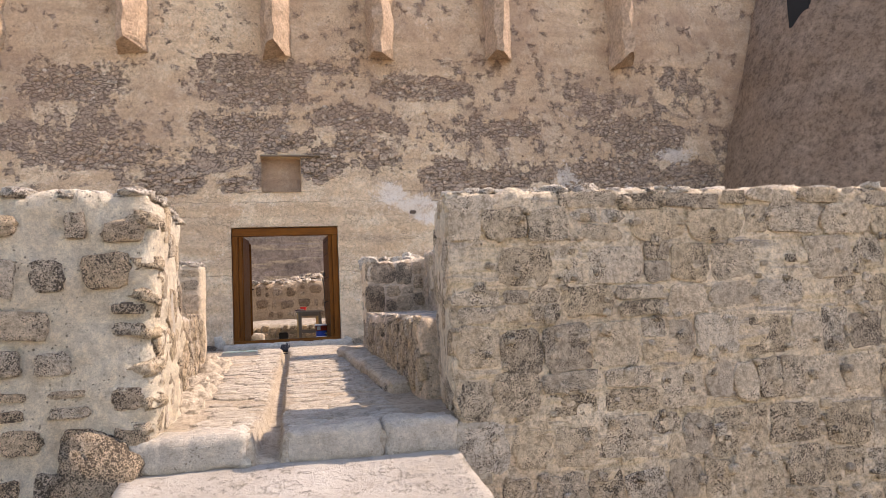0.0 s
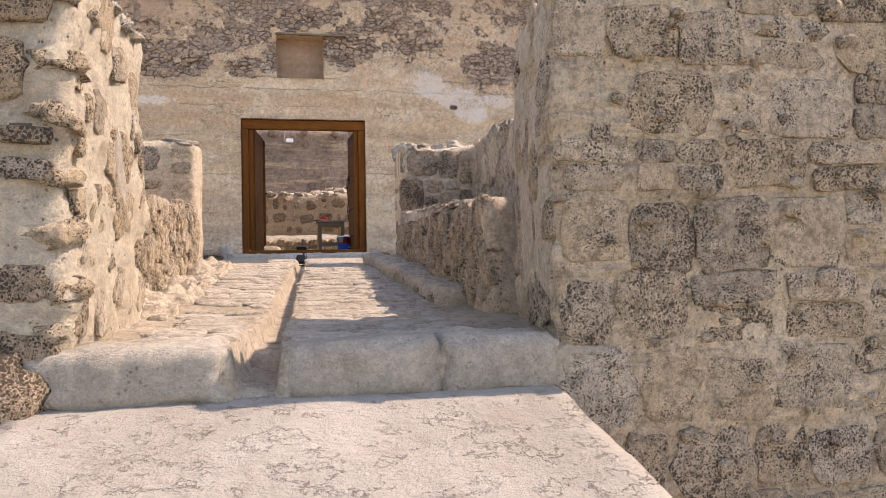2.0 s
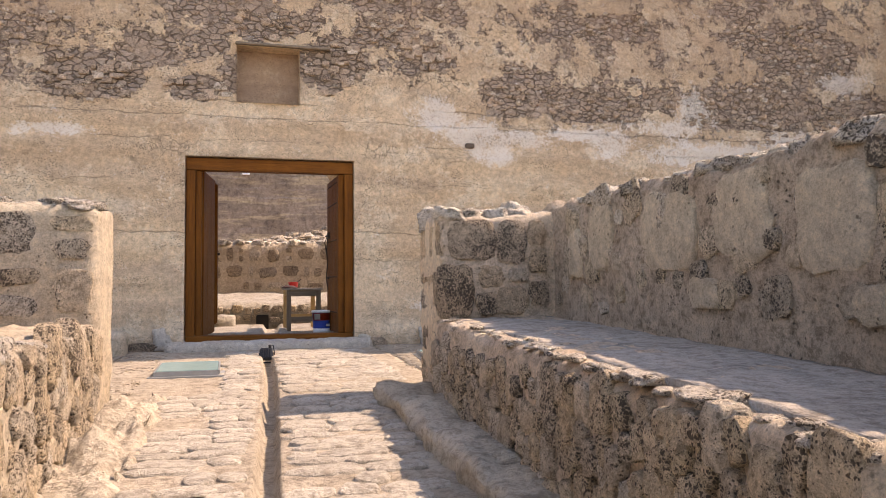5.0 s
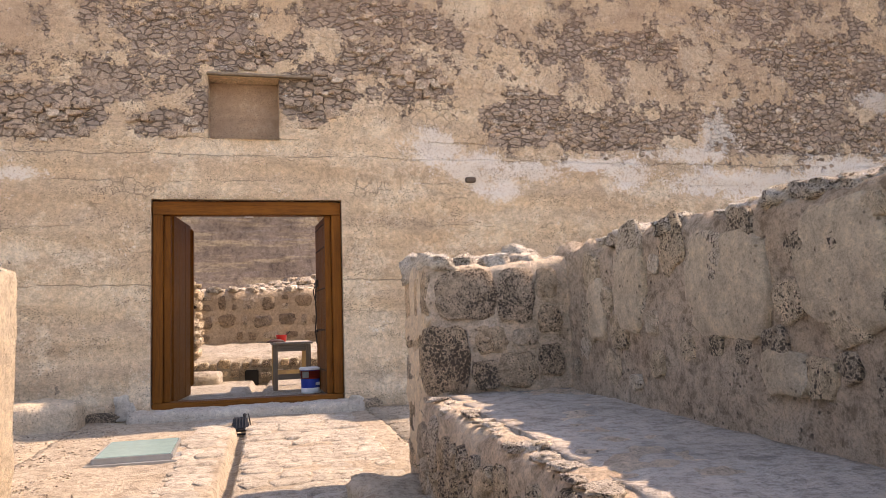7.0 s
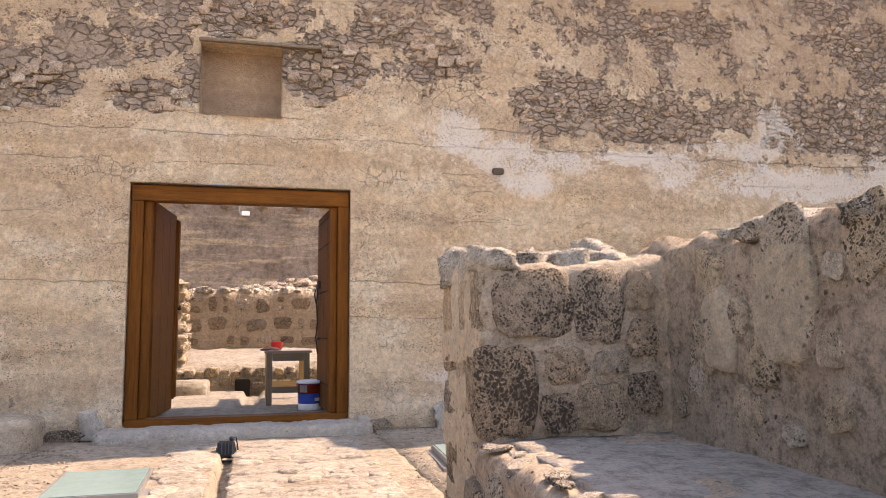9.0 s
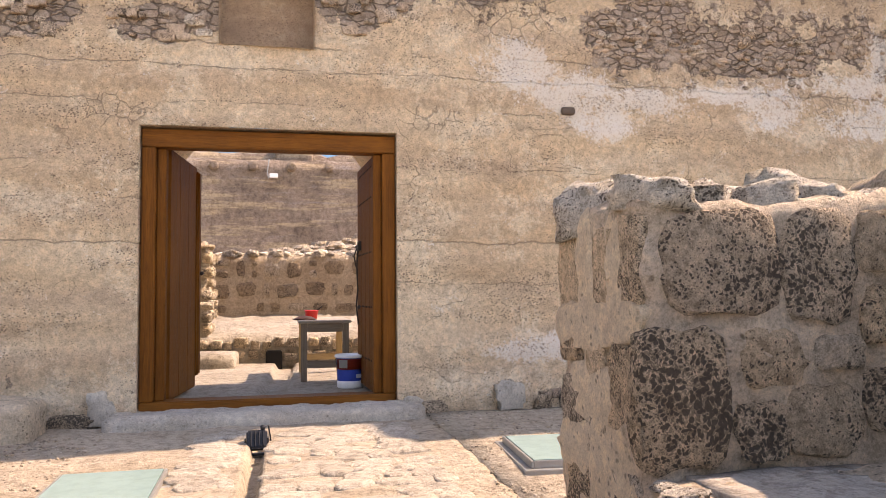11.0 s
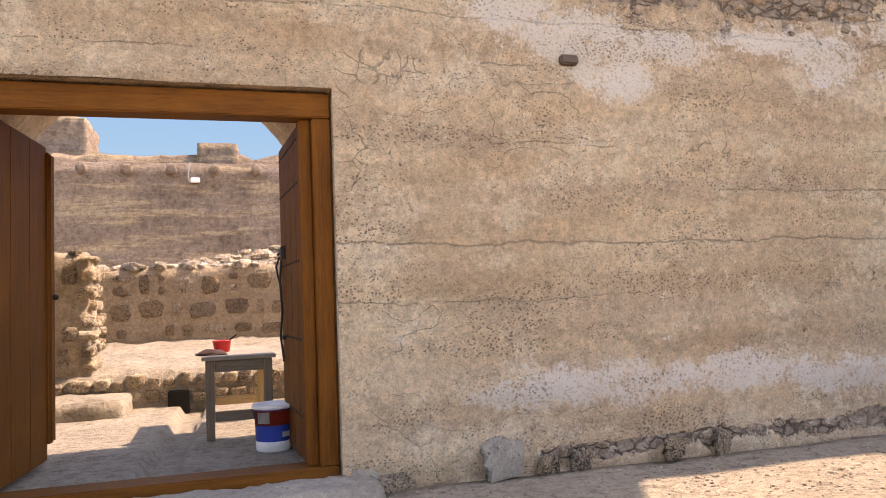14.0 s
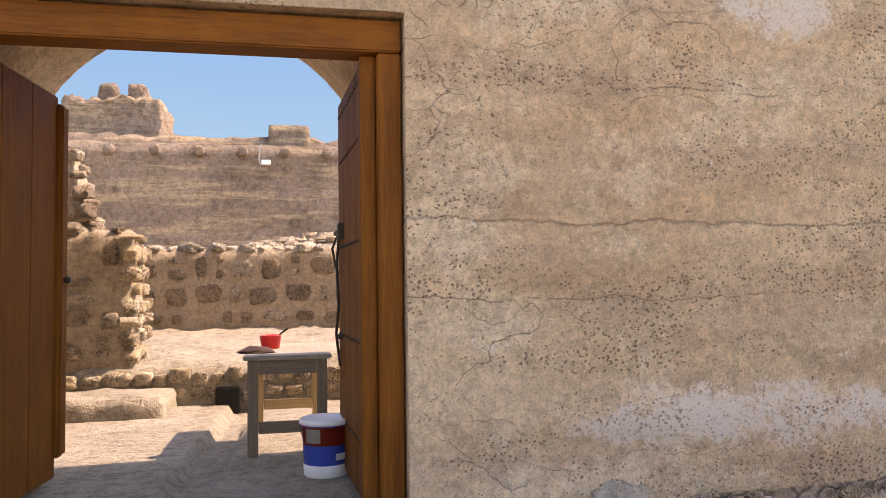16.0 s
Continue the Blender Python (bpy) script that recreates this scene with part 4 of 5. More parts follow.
def spout(x):
    """A stub of a drain pipe under the far parapet."""
    ob = part("wall_spout", lathe([(0.20, 0.0), (0.22, 0.1), (0.2, 0.45), (0.14, 0.5)], 14), FAR, smooth=True)
    ob.matrix_world = pose(x, 45.05, 7.75, 90, 0, 0)
    tagged(ob, "rounded stub of a spout on the far wall", "spout", "spouts on the far wall", kind="structure")


for i in range(12):
    spout(-9.5 + 1.72 * i)

mound = sheet("rubble_mound", steps_of(-8, 12, 0.35), steps_of(25.6, 31, 0.3), lambda x, y: 1.6 + (1.25 + 0.10 * x + 0.25 * n3((x, y, 0), 0.7)) * math.exp(-((y - 27.8) / 1.7) ** 2) + 0.08 * n3((x, y, 0), 3.0), BED)
tagged(mound, "mound of loose rubble behind the low wall", "rubble mound", kind="structure")
low_block = rough_block("stone_bench", -4.5, -1.42, 15.95, 16.5, 0.6, 1.12, CREAM, 0.06, 0.015, 0.06, top=0.02)
tagged(low_block, "low plastered stone bench at the wall's foot", "bench", kind="structure")

niche_lintel = part("niche_lintel", box(NX0 - 0.02, NX1 + 0.42, 16.55, 16.9, NZ1 + 0.002, NZ1 + 0.035, 0.008), TABLE_WOOD)
tagged(niche_lintel, "thin weathered wooden lintel over the wall niche", "lintel", kind="structure")
bracket = tagged(new("wall_bracket"), "small white bracket with a cable on the far wall", "bracket")
part("plate", box(-0.16, 0.22, 44.7, 44.95, 7.22, 7.42, 0.02), WHITE, bracket)
part("cable", tube([(-0.2, 44.85, 7.2), (-0.26, 44.9, 7.5), (-0.18, 44.9, 8.1)], 0.03), STEEL, bracket)

# ---- the gate ----
gate = tagged(new("wooden_gate"), "brown oiled teak double gate, both leaves standing open inwards", "gate")
FZ0, FZ1 = 0.95, 3.41
part("lintel_beam", box(DX0 + 0.01, DX1 - 0.01, 16.66, 16.84, FZ1 - 0.16, FZ1, 0.008), WOOD_H, gate)
part("frame_post", box(DX0 + 0.01, DX0 + 0.13, 16.67, 16.84, FZ0 + 0.06, FZ1 - 0.163, 0.008), WOOD_V, gate)
part("frame_post", box(DX1 - 0.13, DX1 - 0.01, 16.67, 16.84, FZ0 + 0.06, FZ1 - 0.163, 0.008), WOOD_V, gate)
part("sill_beam", box(DX0 + 0.01, DX1 - 0.01, 16.66, 16.90, FZ0 - 0.03, FZ0 + 0.057, 0.01), WOOD_H, gate)
for x0, x1 in ((DX0 + 0.133, DX0 + 0.21), (DX1 - 0.21, DX1 - 0.133)):
    part("inner_post", box(x0, x1, 16.73, 16.86, FZ0 + 0.06, FZ1 - 0.163, 0.006), WOOD_V, gate)


def leaf(hinge, swing, side, astragal):
    """One leaf of planks on ledges, in its own space: hinge at the origin, running along +y when open; side: the way its outer face looks (+1 or -1 in x)."""
    tall, wide, thick = 2.30, 1.05, 0.055
    ob = part("gate_leaf", box(-thick / 2, thick / 2, 0.0, wide, 0.0, tall, 0.004), WOOD_V, gate, "open leaf of upright teak planks")
    ob.matrix_world = pose(hinge[0], hinge[1], hinge[2], 0, 0, swing)
    planks = 3 if astragal else 4
    for i in range(planks):
        a, b = wide * i / planks + 0.002, wide * (i + 1) / planks - 0.002
        part("plank", box(side * thick / 2 if side > 0 else -thick / 2 - 0.014, thick / 2 + 0.014 if side > 0 else -thick / 2, a, b, 0.01, tall - 0.01, 0.004), WOOD_V, ob)
    for z in () if astragal else (0.30, 0.82, 1.36, 1.9, 2.2):
        for i in range(11):
            y = 0.06 + (wide - 0.12) * i / 10
            bm = lathe([(0.011, 0.0), (0.010, 0.006), (0.005, 0.010)], 8)
            stud = part("stud", bm, IRON, ob, smooth=True)
            stud.matrix_local = pose(side * (thick / 2 + 0.013), y, z, 0, 90 * side, 0)
    if astragal:
        part("cover_strip", box(-0.075, 0.075, wide - 0.02, wide + 0.09, 0.12, tall - 0.05, 0.02, 3), WOOD_V, ob, "broad rounded cover strip")
        knob = part("knob", lathe([(0.012, 0), (0.022, 0.012), (0.02, 0.03), (0.006, 0.04)], 12), IRON, ob, smooth=True)
        knob.matrix_local = pose(0.075, wide + 0.03, 1.18, 0, 90, 0)
    return ob


left_leaf = leaf((DX0 + 0.19, 16.88, FZ0 + 0.03), -6.0, 1, True)
right_leaf = leaf((DX1 - 0.145, 16.88, FZ0 + 0.03), 3.0, -1, False)
bolt = part("iron_bolt", tube([(-0.06, 0.80, 1.46), (-0.07, 0.92, 1.46), (-0.06, 1.08, 1.46)], 0.014), IRON, right_leaf)
part("iron_bracket", box(-0.075, -0.03, 0.78, 0.88, 1.41, 1.51, 0.006), IRON, right_leaf)
part("iron_bar", tube([(-0.055, 0.92, 1.45), (-0.07, 0.93, 1.25), (-0.062, 0.90, 1.0), (-0.075, 0.93, 0.82), (-0.055, 0.91, 0.62)], 0.009), IRON, right_leaf)
part("iron_hook", tube([(-0.06, 0.98, 1.44), (-0.09, 0.99, 1.36), (-0.075, 0.97, 1.26), (-0.055, 0.98, 1.2)], 0.008), IRON, right_leaf)
part("iron_staple", box(-0.07, -0.03, 0.86, 0.98, 0.79, 0.82, 0.004), IRON, right_leaf)


# ---- things in the court ----
def small_table(x0, x1, y0, y1, z0, z1):
    table = tagged(new("small_table"), "small worn wooden table with a pale sunlit top", "table")
    table.location = ((x0 + x1) / 2, (y0 + y1) / 2, z0)
    w, d, h = x1 - x0, y1 - y0, z1 - z0
    part("tabletop", box(-w / 2 - 0.03, w / 2 + 0.03, -d / 2 - 0.03, d / 2 + 0.03, h - 0.03, h, 0.006), TABLE_TOP, table, "pale dusty top board")
    for sx in (-1, 1):
        for sy in (-1, 1):
            cx, cy = sx * (w / 2 - 0.035), sy * (d / 2 - 0.035)
            part("leg", box(cx - 0.035, cx + 0.035, cy - 0.035, cy + 0.035, 0, h - 0.033, 0.005), TABLE_PALE_V if sy > 0 else TABLE_WOOD, table)
    for sy, m in ((-1, TABLE_WOOD_H), (1, TABLE_PALE)):
        y = sy * (d / 2 - 0.035)
        part("apron", box(-w / 2 + 0.073, w / 2 - 0.073, y - 0.015, y + 0.015, h - 0.13, h - 0.034, 0.004), m, table)
        part("stretcher", box(-w / 2 + 0.073, w / 2 - 0.073, y - 0.018, y + 0.018, 0.15, 0.23, 0.004), m, table)
    for sx in (-1, 1):
        x = sx * (w / 2 - 0.035)
        part("apron", box(x - 0.015, x + 0.015, -d / 2 + 0.073, d / 2 - 0.073, h - 0.13, h - 0.034, 0.004), TABLE_PALE_Y, table)
    return table


TABLE_WOOD_H = wood("table_wood_lying", (0.17, 0.13, 0.09), (0.26, 0.20, 0.145), 0)
TABLE_PALE_V = wood("pale_wood_upright", (0.48, 0.33, 0.16), (0.60, 0.43, 0.23), 2)
TABLE_PALE_Y = wood("pale_wood_across", (0.44, 0.31, 0.16), (0.56, 0.41, 0.23), 1)
TABLE_TOP = wood("table_top_wood", (0.27, 0.225, 0.175), (0.36, 0.31, 0.25), 1)
small_table(0.66, 1.2, 18.36, 19.5, 0.945, 1.63)

pail = tagged(new("paint_bucket"), "blue and white plastic paint bucket with a red printed label", "bucket")
pail.location = (1.16, 17.78, 0.94)
part("body", lathe([(0.125, 0.0), (0.13, 0.01), (0.145, 0.30), (0.15, 0.33)], 32), BLUE, pail, smooth=True)
part("base_band", lathe([(0.1275, 0.002), (0.1335, 0.01), (0.137, 0.075), (0.132, 0.08)], 32), WHITE, pail, "white lower band", True)
part("lid", lathe([(0.154, 0.318), (0.162, 0.322), (0.162, 0.345), (0.15, 0.352), (0.14, 0.345), (0.02, 0.345)], 32), WHITE, pail, "white lid", True)


def label_band(r0, r1, z0, z1, a0, a1, material, name, label):
    bm = bmesh.new()
    n = 14
    lo = [bm.verts.new((r0 * math.cos(radians(a0 + (a1 - a0) * i / n)), r0 * math.sin(radians(a0 + (a1 - a0) * i / n)), z0)) for i in range(n + 1)]
    hi = [bm.verts.new((r1 * math.cos(radians(a0 + (a1 - a0) * i / n)), r1 * math.sin(radians(a0 + (a1 - a0) * i / n)), z1)) for i in range(n + 1)]
    for i in range(n):
        bm.faces.new((lo[i], lo[i + 1], hi[i + 1], hi[i]))
    bmesh.ops.solidify(bm, geom=bm.faces[:], thickness=0.001)
    part(name, bm, material, pail, label, True)


label_band(0.1445, 0.1495, 0.2, 0.31, 195, 345, ORANGE, "label", "red printed label")
label_band(0.1465, 0.1505, 0.215, 0.30, 215, 255, WHITE, "label_panel", "pale printed panel")
label_band(0.1415, 0.1435, 0.11, 0.15, 292, 325, WHITE, "label_mark", "small white print")
part("bail_handle", tube([(0.155 * math.cos(a), -0.02 - 0.165 * math.sin(a) * 0.3, 0.31 - 0.16 * math.sin(a)) for a in [math.pi * i / 14 for i in range(15)]], 0.003, 6), IRON, pail)

pot = tagged(new("red_pot"), "small red plastic pot with a spoon in it on the table", "pot")
pot.location = (0.80, 19.0, 1.63)
part("bowl", lathe([(0.062, 0.0), (0.068, 0.006), (0.082, 0.095), (0.09, 0.1), (0.084, 0.104), (0.076, 0.095), (0.06, 0.015), (0.01, 0.012)], 28), RED, pot, smooth=True)
part("spoon", tube([(0.02, 0, 0.03), (0.075, 0.01, 0.11), (0.13, 0.015, 0.15)], 0.007), IRON, pot)


def cloth_bundle():
    verts, faces, n, m = [], [], 22, 7
    for k in range(m + 1):
        for i in range(n):
            a, t = 2 * math.pi * i / n, k / m
            r = math.cos(t * math.pi / 2) ** 0.7
            p = (math.cos(a) * r, math.sin(a) * r, t)
            w = 1 + 0.35 * n3(p, 2.6, 5)
            verts.append((0.13 * p[0] * w, 0.09 * p[1] * w, 0.05 * t * (1 + 0.5 * n3(p, 3.0)) if k else 0))
    for k in range(m):
        for i in range(n):
            j = (i + 1) % n
            faces.append((k * n + i, k * n + j, (k + 1) * n + j, (k + 1) * n + i))
    ob = mesh_object("dark_cloth", verts, faces, CLOTH)
    ob.location = (0.71, 18.62, 1.63)
    tagged(ob, "crumpled dark cloth lying on the table", "cloth")


cloth_bundle()


# ---- glass covers in the ground, drain ----
def floor_hatch(x, y, z, wide, deep, turn):
    hatch = tagged(new("floor_hatch"), "greenish frosted glass cover in a thin pale metal frame", "floor hatch", "glass covers in the ground")
    hatch.matrix_world = pose(x, y, z, 0, 0, turn)
    part("glass_pane", box(-wide / 2 + 0.02, wide / 2 - 0.02, -deep / 2 + 0.02, deep / 2 - 0.02, 0.012, 0.05, 0.003), GLASS_GREEN, hatch)
    for x0, x1, y0, y1 in ((-wide / 2, -wide / 2 + 0.018, -deep / 2, deep / 2), (wide / 2 - 0.018, wide / 2, -deep / 2, deep / 2), (-wide / 2 + 0.02, wide / 2 - 0.02, -deep / 2, -deep / 2 + 0.018), (-wide / 2 + 0.02, wide / 2 - 0.02, deep / 2 - 0.018, deep / 2)):
        part("frame_bar", box(x0, x1, y0, y1, 0.0, 0.046, 0.003), STEEL, hatch)
    part("base_plate", box(-wide / 2 - 0.05, wide / 2 + 0.05, -deep / 2 - 0.05, deep / 2 + 0.05, -0.06, 0.0, 0.004), STEEL, hatch)
    return hatch


floor_hatch(-0.54, 14.25, 0.81, 0.62, 0.95, 1.5)
floor_hatch(2.38, 14.66, 0.83, 0.72, 0.85, -4.0)

def ground_spotlight(x, y, z):
    """A small black floodlight on a bracket, tipped up towards the gate."""
    lamp = tagged(new("ground_spotlight"), "small black metal spotlight standing at the head of the channel", "spotlight")
    lamp.location = (x, y, z)
    tip = pose(0, 0, 0.10, -22, 0, 6)
    part("housing", box(-0.075, 0.075, -0.05, 0.05, -0.07, 0.07, 0.012, 2, tip), SPOT_BLACK, lamp)
    part("glass", box(-0.06, 0.06, 0.052, 0.058, -0.055, 0.055, 0.002, 1, tip), GLASS_GREEN, lamp, "pale front glass")
    for fin in range(4):
        fx = -0.045 + 0.03 * fin
        part("cooling_fin", box(fx - 0.004, fx + 0.004, -0.068, -0.048, -0.055, 0.055, 0.002, 1, tip), SPOT_BLACK, lamp)
    for side in (-1, 1):
        part("bracket_arm", box(side * 0.084 - 0.005, side * 0.084 + 0.005, -0.015, 0.015, 0.0, 0.12, 0.003), SPOT_BLACK, lamp)
    part("base_bar", box(-0.09, 0.09, -0.02, 0.02, -0.012, 0.006, 0.003), SPOT_BLACK, lamp)
    part("knob", lathe([(0.006, 0.0), (0.018, 0.008), (0.02, 0.03), (0.008, 0.04)], 12, (0.045, 0.0, 0.175)), SPOT_BLACK, lamp, smooth=True)
    part("cable", tube([(0.05, 0.0, 0.2), (0.085, 0.02, 0.205), (0.10, 0.04, 0.12), (0.11, 0.1, 0.0)], 0.006), SPOT_BLACK, lamp)


SPOT_BLACK = plain("black_metal", (0.02, 0.02, 0.022), 0.5, 0.2)
ground_spotlight(0.27, 15.62, 0.735)


def weed(x, y, z):
    """A small dry sprig growing from a wall joint."""
    rnd = random.Random(12)
    sprig = tagged(new("weed"), "small green sprig growing from the bench's foot", "weed")
    sprig.location = (x, y, z)
    for i in range(7):
        a, r = rnd.uniform(2.3, 4.2), rnd.uniform(0.05, 0.11)
        tip = Vector((r * math.cos(a), r * math.sin(a) * 0.7, rnd.uniform(0.02, 0.10)))
        mid = tip * 0.55 + Vector((0, 0, 0.02))
        bm = bmesh.new()
        side = Vector((-math.sin(a), math.cos(a), 0)) * 0.012
        vs = [bm.verts.new(p) for p in (Vector((0, 0, 0)), mid - side, tip, mid + side)]
        bm.faces.new(vs)
        bmesh.ops.solidify(bm, geom=bm.faces[:], thickness=0.002)
        part("leaf", bm, WEED, sprig)


WEED = plain("weed_green", (0.10, 0.12, 0.045), 0.7)
weed(1.455, 11.62, 0.95)

hollow = tagged(new("drain_hole"), "black square drain hole in the terrace edge", "drain")
part("dark_mouth", box(0.22, 0.45, 20.84, 21.1, 0.84, 1.12, 0.015), BLACK, hollow)

wall_hole = tagged(new("wall_hollow"), "small dark square hollow in the white plaster", "hollow", kind="structure")
part("dark_mouth", box(3.14, 3.28, 16.585, 16.75, 3.68, 3.75, 0.012), HOLLOW, wall_hole)


putlog = tagged(new("wall_hollow"), "small dark putlog hole in the stone wall", "hollow", kind="structure")
part("dark_mouth", box(-1.12, -1.0, 6.118, 6.3, 1.42, 1.50, 0.015), HOLLOW, putlog)

# ---- stones, pieces of the walls ----
rnd = random.Random(5)
# end-face copy of the coral: bounced light put into a paler, warmer colour
END_CORAL = coral_stone("end_block", (0.72, 0.53, 0.35), (0.86, 0.685, 0.48), 84.0, 0.03, False, (0.82, 0.62, 0.41), (0.76, 0.58, 0.40), 0.05)
DARK_BLOCKS = with_material(ROUGH_SHAPES, DARK_CORAL)
# low wall of the court
LOW_CORAL = coral_stone("low_wall_stone", (0.28, 0.21, 0.15), (0.42, 0.335, 0.245), 42.0, 0.03, False, (0.44, 0.345, 0.245), (0.30, 0.245, 0.19))
ROUND_LOW = with_material(ROUND_SHAPES, LOW_CORAL)
courses(low_wall, ROUND_LOW, (-3.4, 24.80, 0), (1, 0, 0), 7.6, 1.52, 2.66, 0.37, 0.40, 0.035, 0, 31, 0.11, 0.05, 0.1)
courses(terrace, BLOCKS, (-2.4, 20.96, 0), (1, 0, 0), 5.0, 0.98, 1.34, 0.17, 0.24, 0.06, 0, 32, 0.02, 0.1, 0.0)
courses(pier, ROUND_LOW, (-2.3, 21.05, 0), (1, 0, 0), 1.6, 1.36, 2.66, 0.3, 0.36, 0.05, 0, 33, 0.08, 0.15)
courses(pier, WARM_BLOCKS, (-0.60, 21.05, 0), (0, 1, 0), 0.7, 1.36, 2.66, 0.17, 0.22, 0.07, 90, 34, 0.03, 0.05, 0.0)
courses(ruin, WARM_BLOCKS, (-4.0, 24.0, 0), (1, 0, 0), 2.2, 1.5, 3.4, 0.25, 0.3, 0.06, 0, 35, 0.05, 0.1)
PALE_SLAB = with_material(SHAPES[:4], STEP)
# right front wall
courses(front_right, BLOCKS, (1.48, 6.15, 0), (1, 0, 0), 5.3, -0.80, 2.32, 0.36, 0.42, 0.02, 0, 41, -0.02, 0.08, 0.14)
rubble_face(front_right, BLOCKS, (1.48, 6.142, 0), (1, 0, 0), 4.6, -0.6, 2.3, 0.05, 0.12, 0.8, 0.04, 0, 150, 52, 1.3)
rubble_face(front_right, WARM_BLOCKS, (1.483, 6.25, 0), (0.13, 1, 0), 1.0, 0.6, 2.25, 0.12, 0.32, 1.4, 0.022, -97, 15, 42, 0.95)
COAT = with_material(ROUND_SHAPES, LIMEWASH)
for y, z, w, h in ((6.45, 1.0, 0.42, 0.7), (6.9, 1.05, 0.42, 0.8), (6.62, 1.65, 0.4, 0.42), (7.08, 1.75, 0.36, 0.5), (6.4, 2.05, 0.3, 0.34), (6.85, 2.15, 0.4, 0.26), (7.15, 0.62, 0.3, 0.24)):
    set_stone(front_right, COAT, rnd, (1.482 + 0.13 * (y - 6.15), y, z), w * 1.15, h * 1.1, 0.03, -97, "plaster_patch")
# left front wall
courses(front_left, DARK_BLOCKS, (-3.4, 6.15, 0), (1, 0, 0), 2.5, -0.6, 2.3, 0.34, 0.37, 0.045, 0, 43, 0.08, 0.1, 0.15)
rubble_face(front_left, WARM_BLOCKS, (-0.862, 6.25, 0), (0, 1, 0), 1.6, 0.6, 2.25, 0.10, 0.32, 1.3, 0.02, 90, 36, 44, 0.95)
set_stone(front_left, PALE_SLAB, rnd, (-0.864, 7.17, 1.40), 0.26, 0.46, 0.02, 90, "slab")
# right bench, its back wall and the cross wall
rubble_face(bench_r, WARM_BLOCKS, (1.467, 7.55, 0), (-0.005, 1, 0), 4.15, 0.62, 1.2, 0.09, 0.22, 1.45, 0.035, -90, 210, 45, 0.72)
FRONT_BLOCKS = with_material(ROUND_SHAPES, DARK_CORAL)
STUB_COAT = with_material(ROUND_SHAPES, STUB)
END_BLOCKS = with_material(SHAPES, END_CORAL)
rnd = random.Random(46)
for x, z, w, h in ((1.75, 2.03, 0.44, 0.36), (1.61, 1.63, 0.34, 0.46), (2.07, 2.02, 0.28, 0.40), (2.28, 2.09, 0.17, 0.22), (2.30, 1.86, 0.18, 0.2), (1.90, 1.74, 0.24, 0.2), (2.06, 1.55, 0.32, 0.24), (2.30, 1.60, 0.2, 0.22), (1.86, 1.52, 0.2, 0.2), (2.12, 1.75, 0.2, 0.12)):
    set_stone(stub_r, FRONT_BLOCKS, rnd, (x, 11.705, z), w, h, 0.03)
for y, z, w, h in ((12.25, 2.03, 0.29, 0.30), (11.97, 2.02, 0.20, 0.28), (11.80, 2.04, 0.16, 0.30), (12.28, 1.74, 0.20, 0.12), (12.05, 1.70, 0.16, 0.18), (11.84, 1.64, 0.24, 0.30), (12.27, 1.55, 0.22, 0.20), (12.05, 1.46, 0.2, 0.2),
                   (11.85, 1.30, 0.22, 0.24), (12.2, 1.25, 0.26, 0.26), (11.95, 1.05, 0.3, 0.22), (12.28, 0.98, 0.2, 0.2)):
    set_stone(stub_r, END_BLOCKS, rnd, (1.494, y, z), w, h, 0.018, -90)
# pale coats on the end face only, enlarged to brighten that side
for y, z, w, h in ((12.12, 2.0, 0.12, 0.36), (11.89, 1.98, 0.10, 0.34), (12.18, 1.82, 0.4, 0.14), (11.9, 1.84, 0.3, 0.12), (12.1, 1.6, 0.34, 0.16), (11.95, 1.35, 0.34, 0.3), (12.25, 1.4, 0.26, 0.16), (12.08, 1.12, 0.42, 0.2)):
    set_stone(stub_r, STUB_COAT, rnd, (1.494, y, z), w * 1.3, h * 1.35, 0.02, -90, "plaster_patch")
rubble_face(back_r, WARM_BLOCKS, (2.515, 7.5, 0), (-0.02, 1, 0), 4.1, 1.5, 2.22, 0.10, 0.30, 1.1, 0.018, -90, 46, 48, 0.9)
PLATES = with_material(ROUND_SHAPES, CREAM)
for y, z, w, h in ((10.9, 2.0, 0.36, 0.52), (10.05, 1.98, 0.66, 0.50), (9.38, 2.02, 0.50, 0.48), (8.75, 1.95, 0.5, 0.52), (8.1, 2.0, 0.55, 0.46), (11.3, 1.9, 0.24, 0.4), (9.7, 1.62, 0.3, 0.2), (8.5, 1.58, 0.34, 0.2)):
    set_stone(back_r, PLATES, rnd, (2.52 - 0.02 * (y - 7.3), y, z), w, h, 0.03, -90, "plaster_patch")
# left bench and cross wall
rubble_face(bench_l, WARM_BLOCKS, (-1.0, 7.95, 0), (0.005, 1, 0), 3.75, 0.6, 1.36, 0.09, 0.26, 1.3, 0.035, 90, 150, 49, 0.74)
courses(stub_l, WARM_BLOCKS, (-2.2, 11.72, 0), (1, 0, 0), 1.2, 1.45, 2.24, 0.39, 0.46, 0.015, 0, 50, 0.06, 0.3, 0.1)
courses(kerb_r, BLOCKS, (1.235, 8.35, 0), (-0.055, 1, 0), 3.7, 0.45, 0.62, 0.16, 0.33, 0.02, -90, 51, 0.03, 0.2, 0.0)


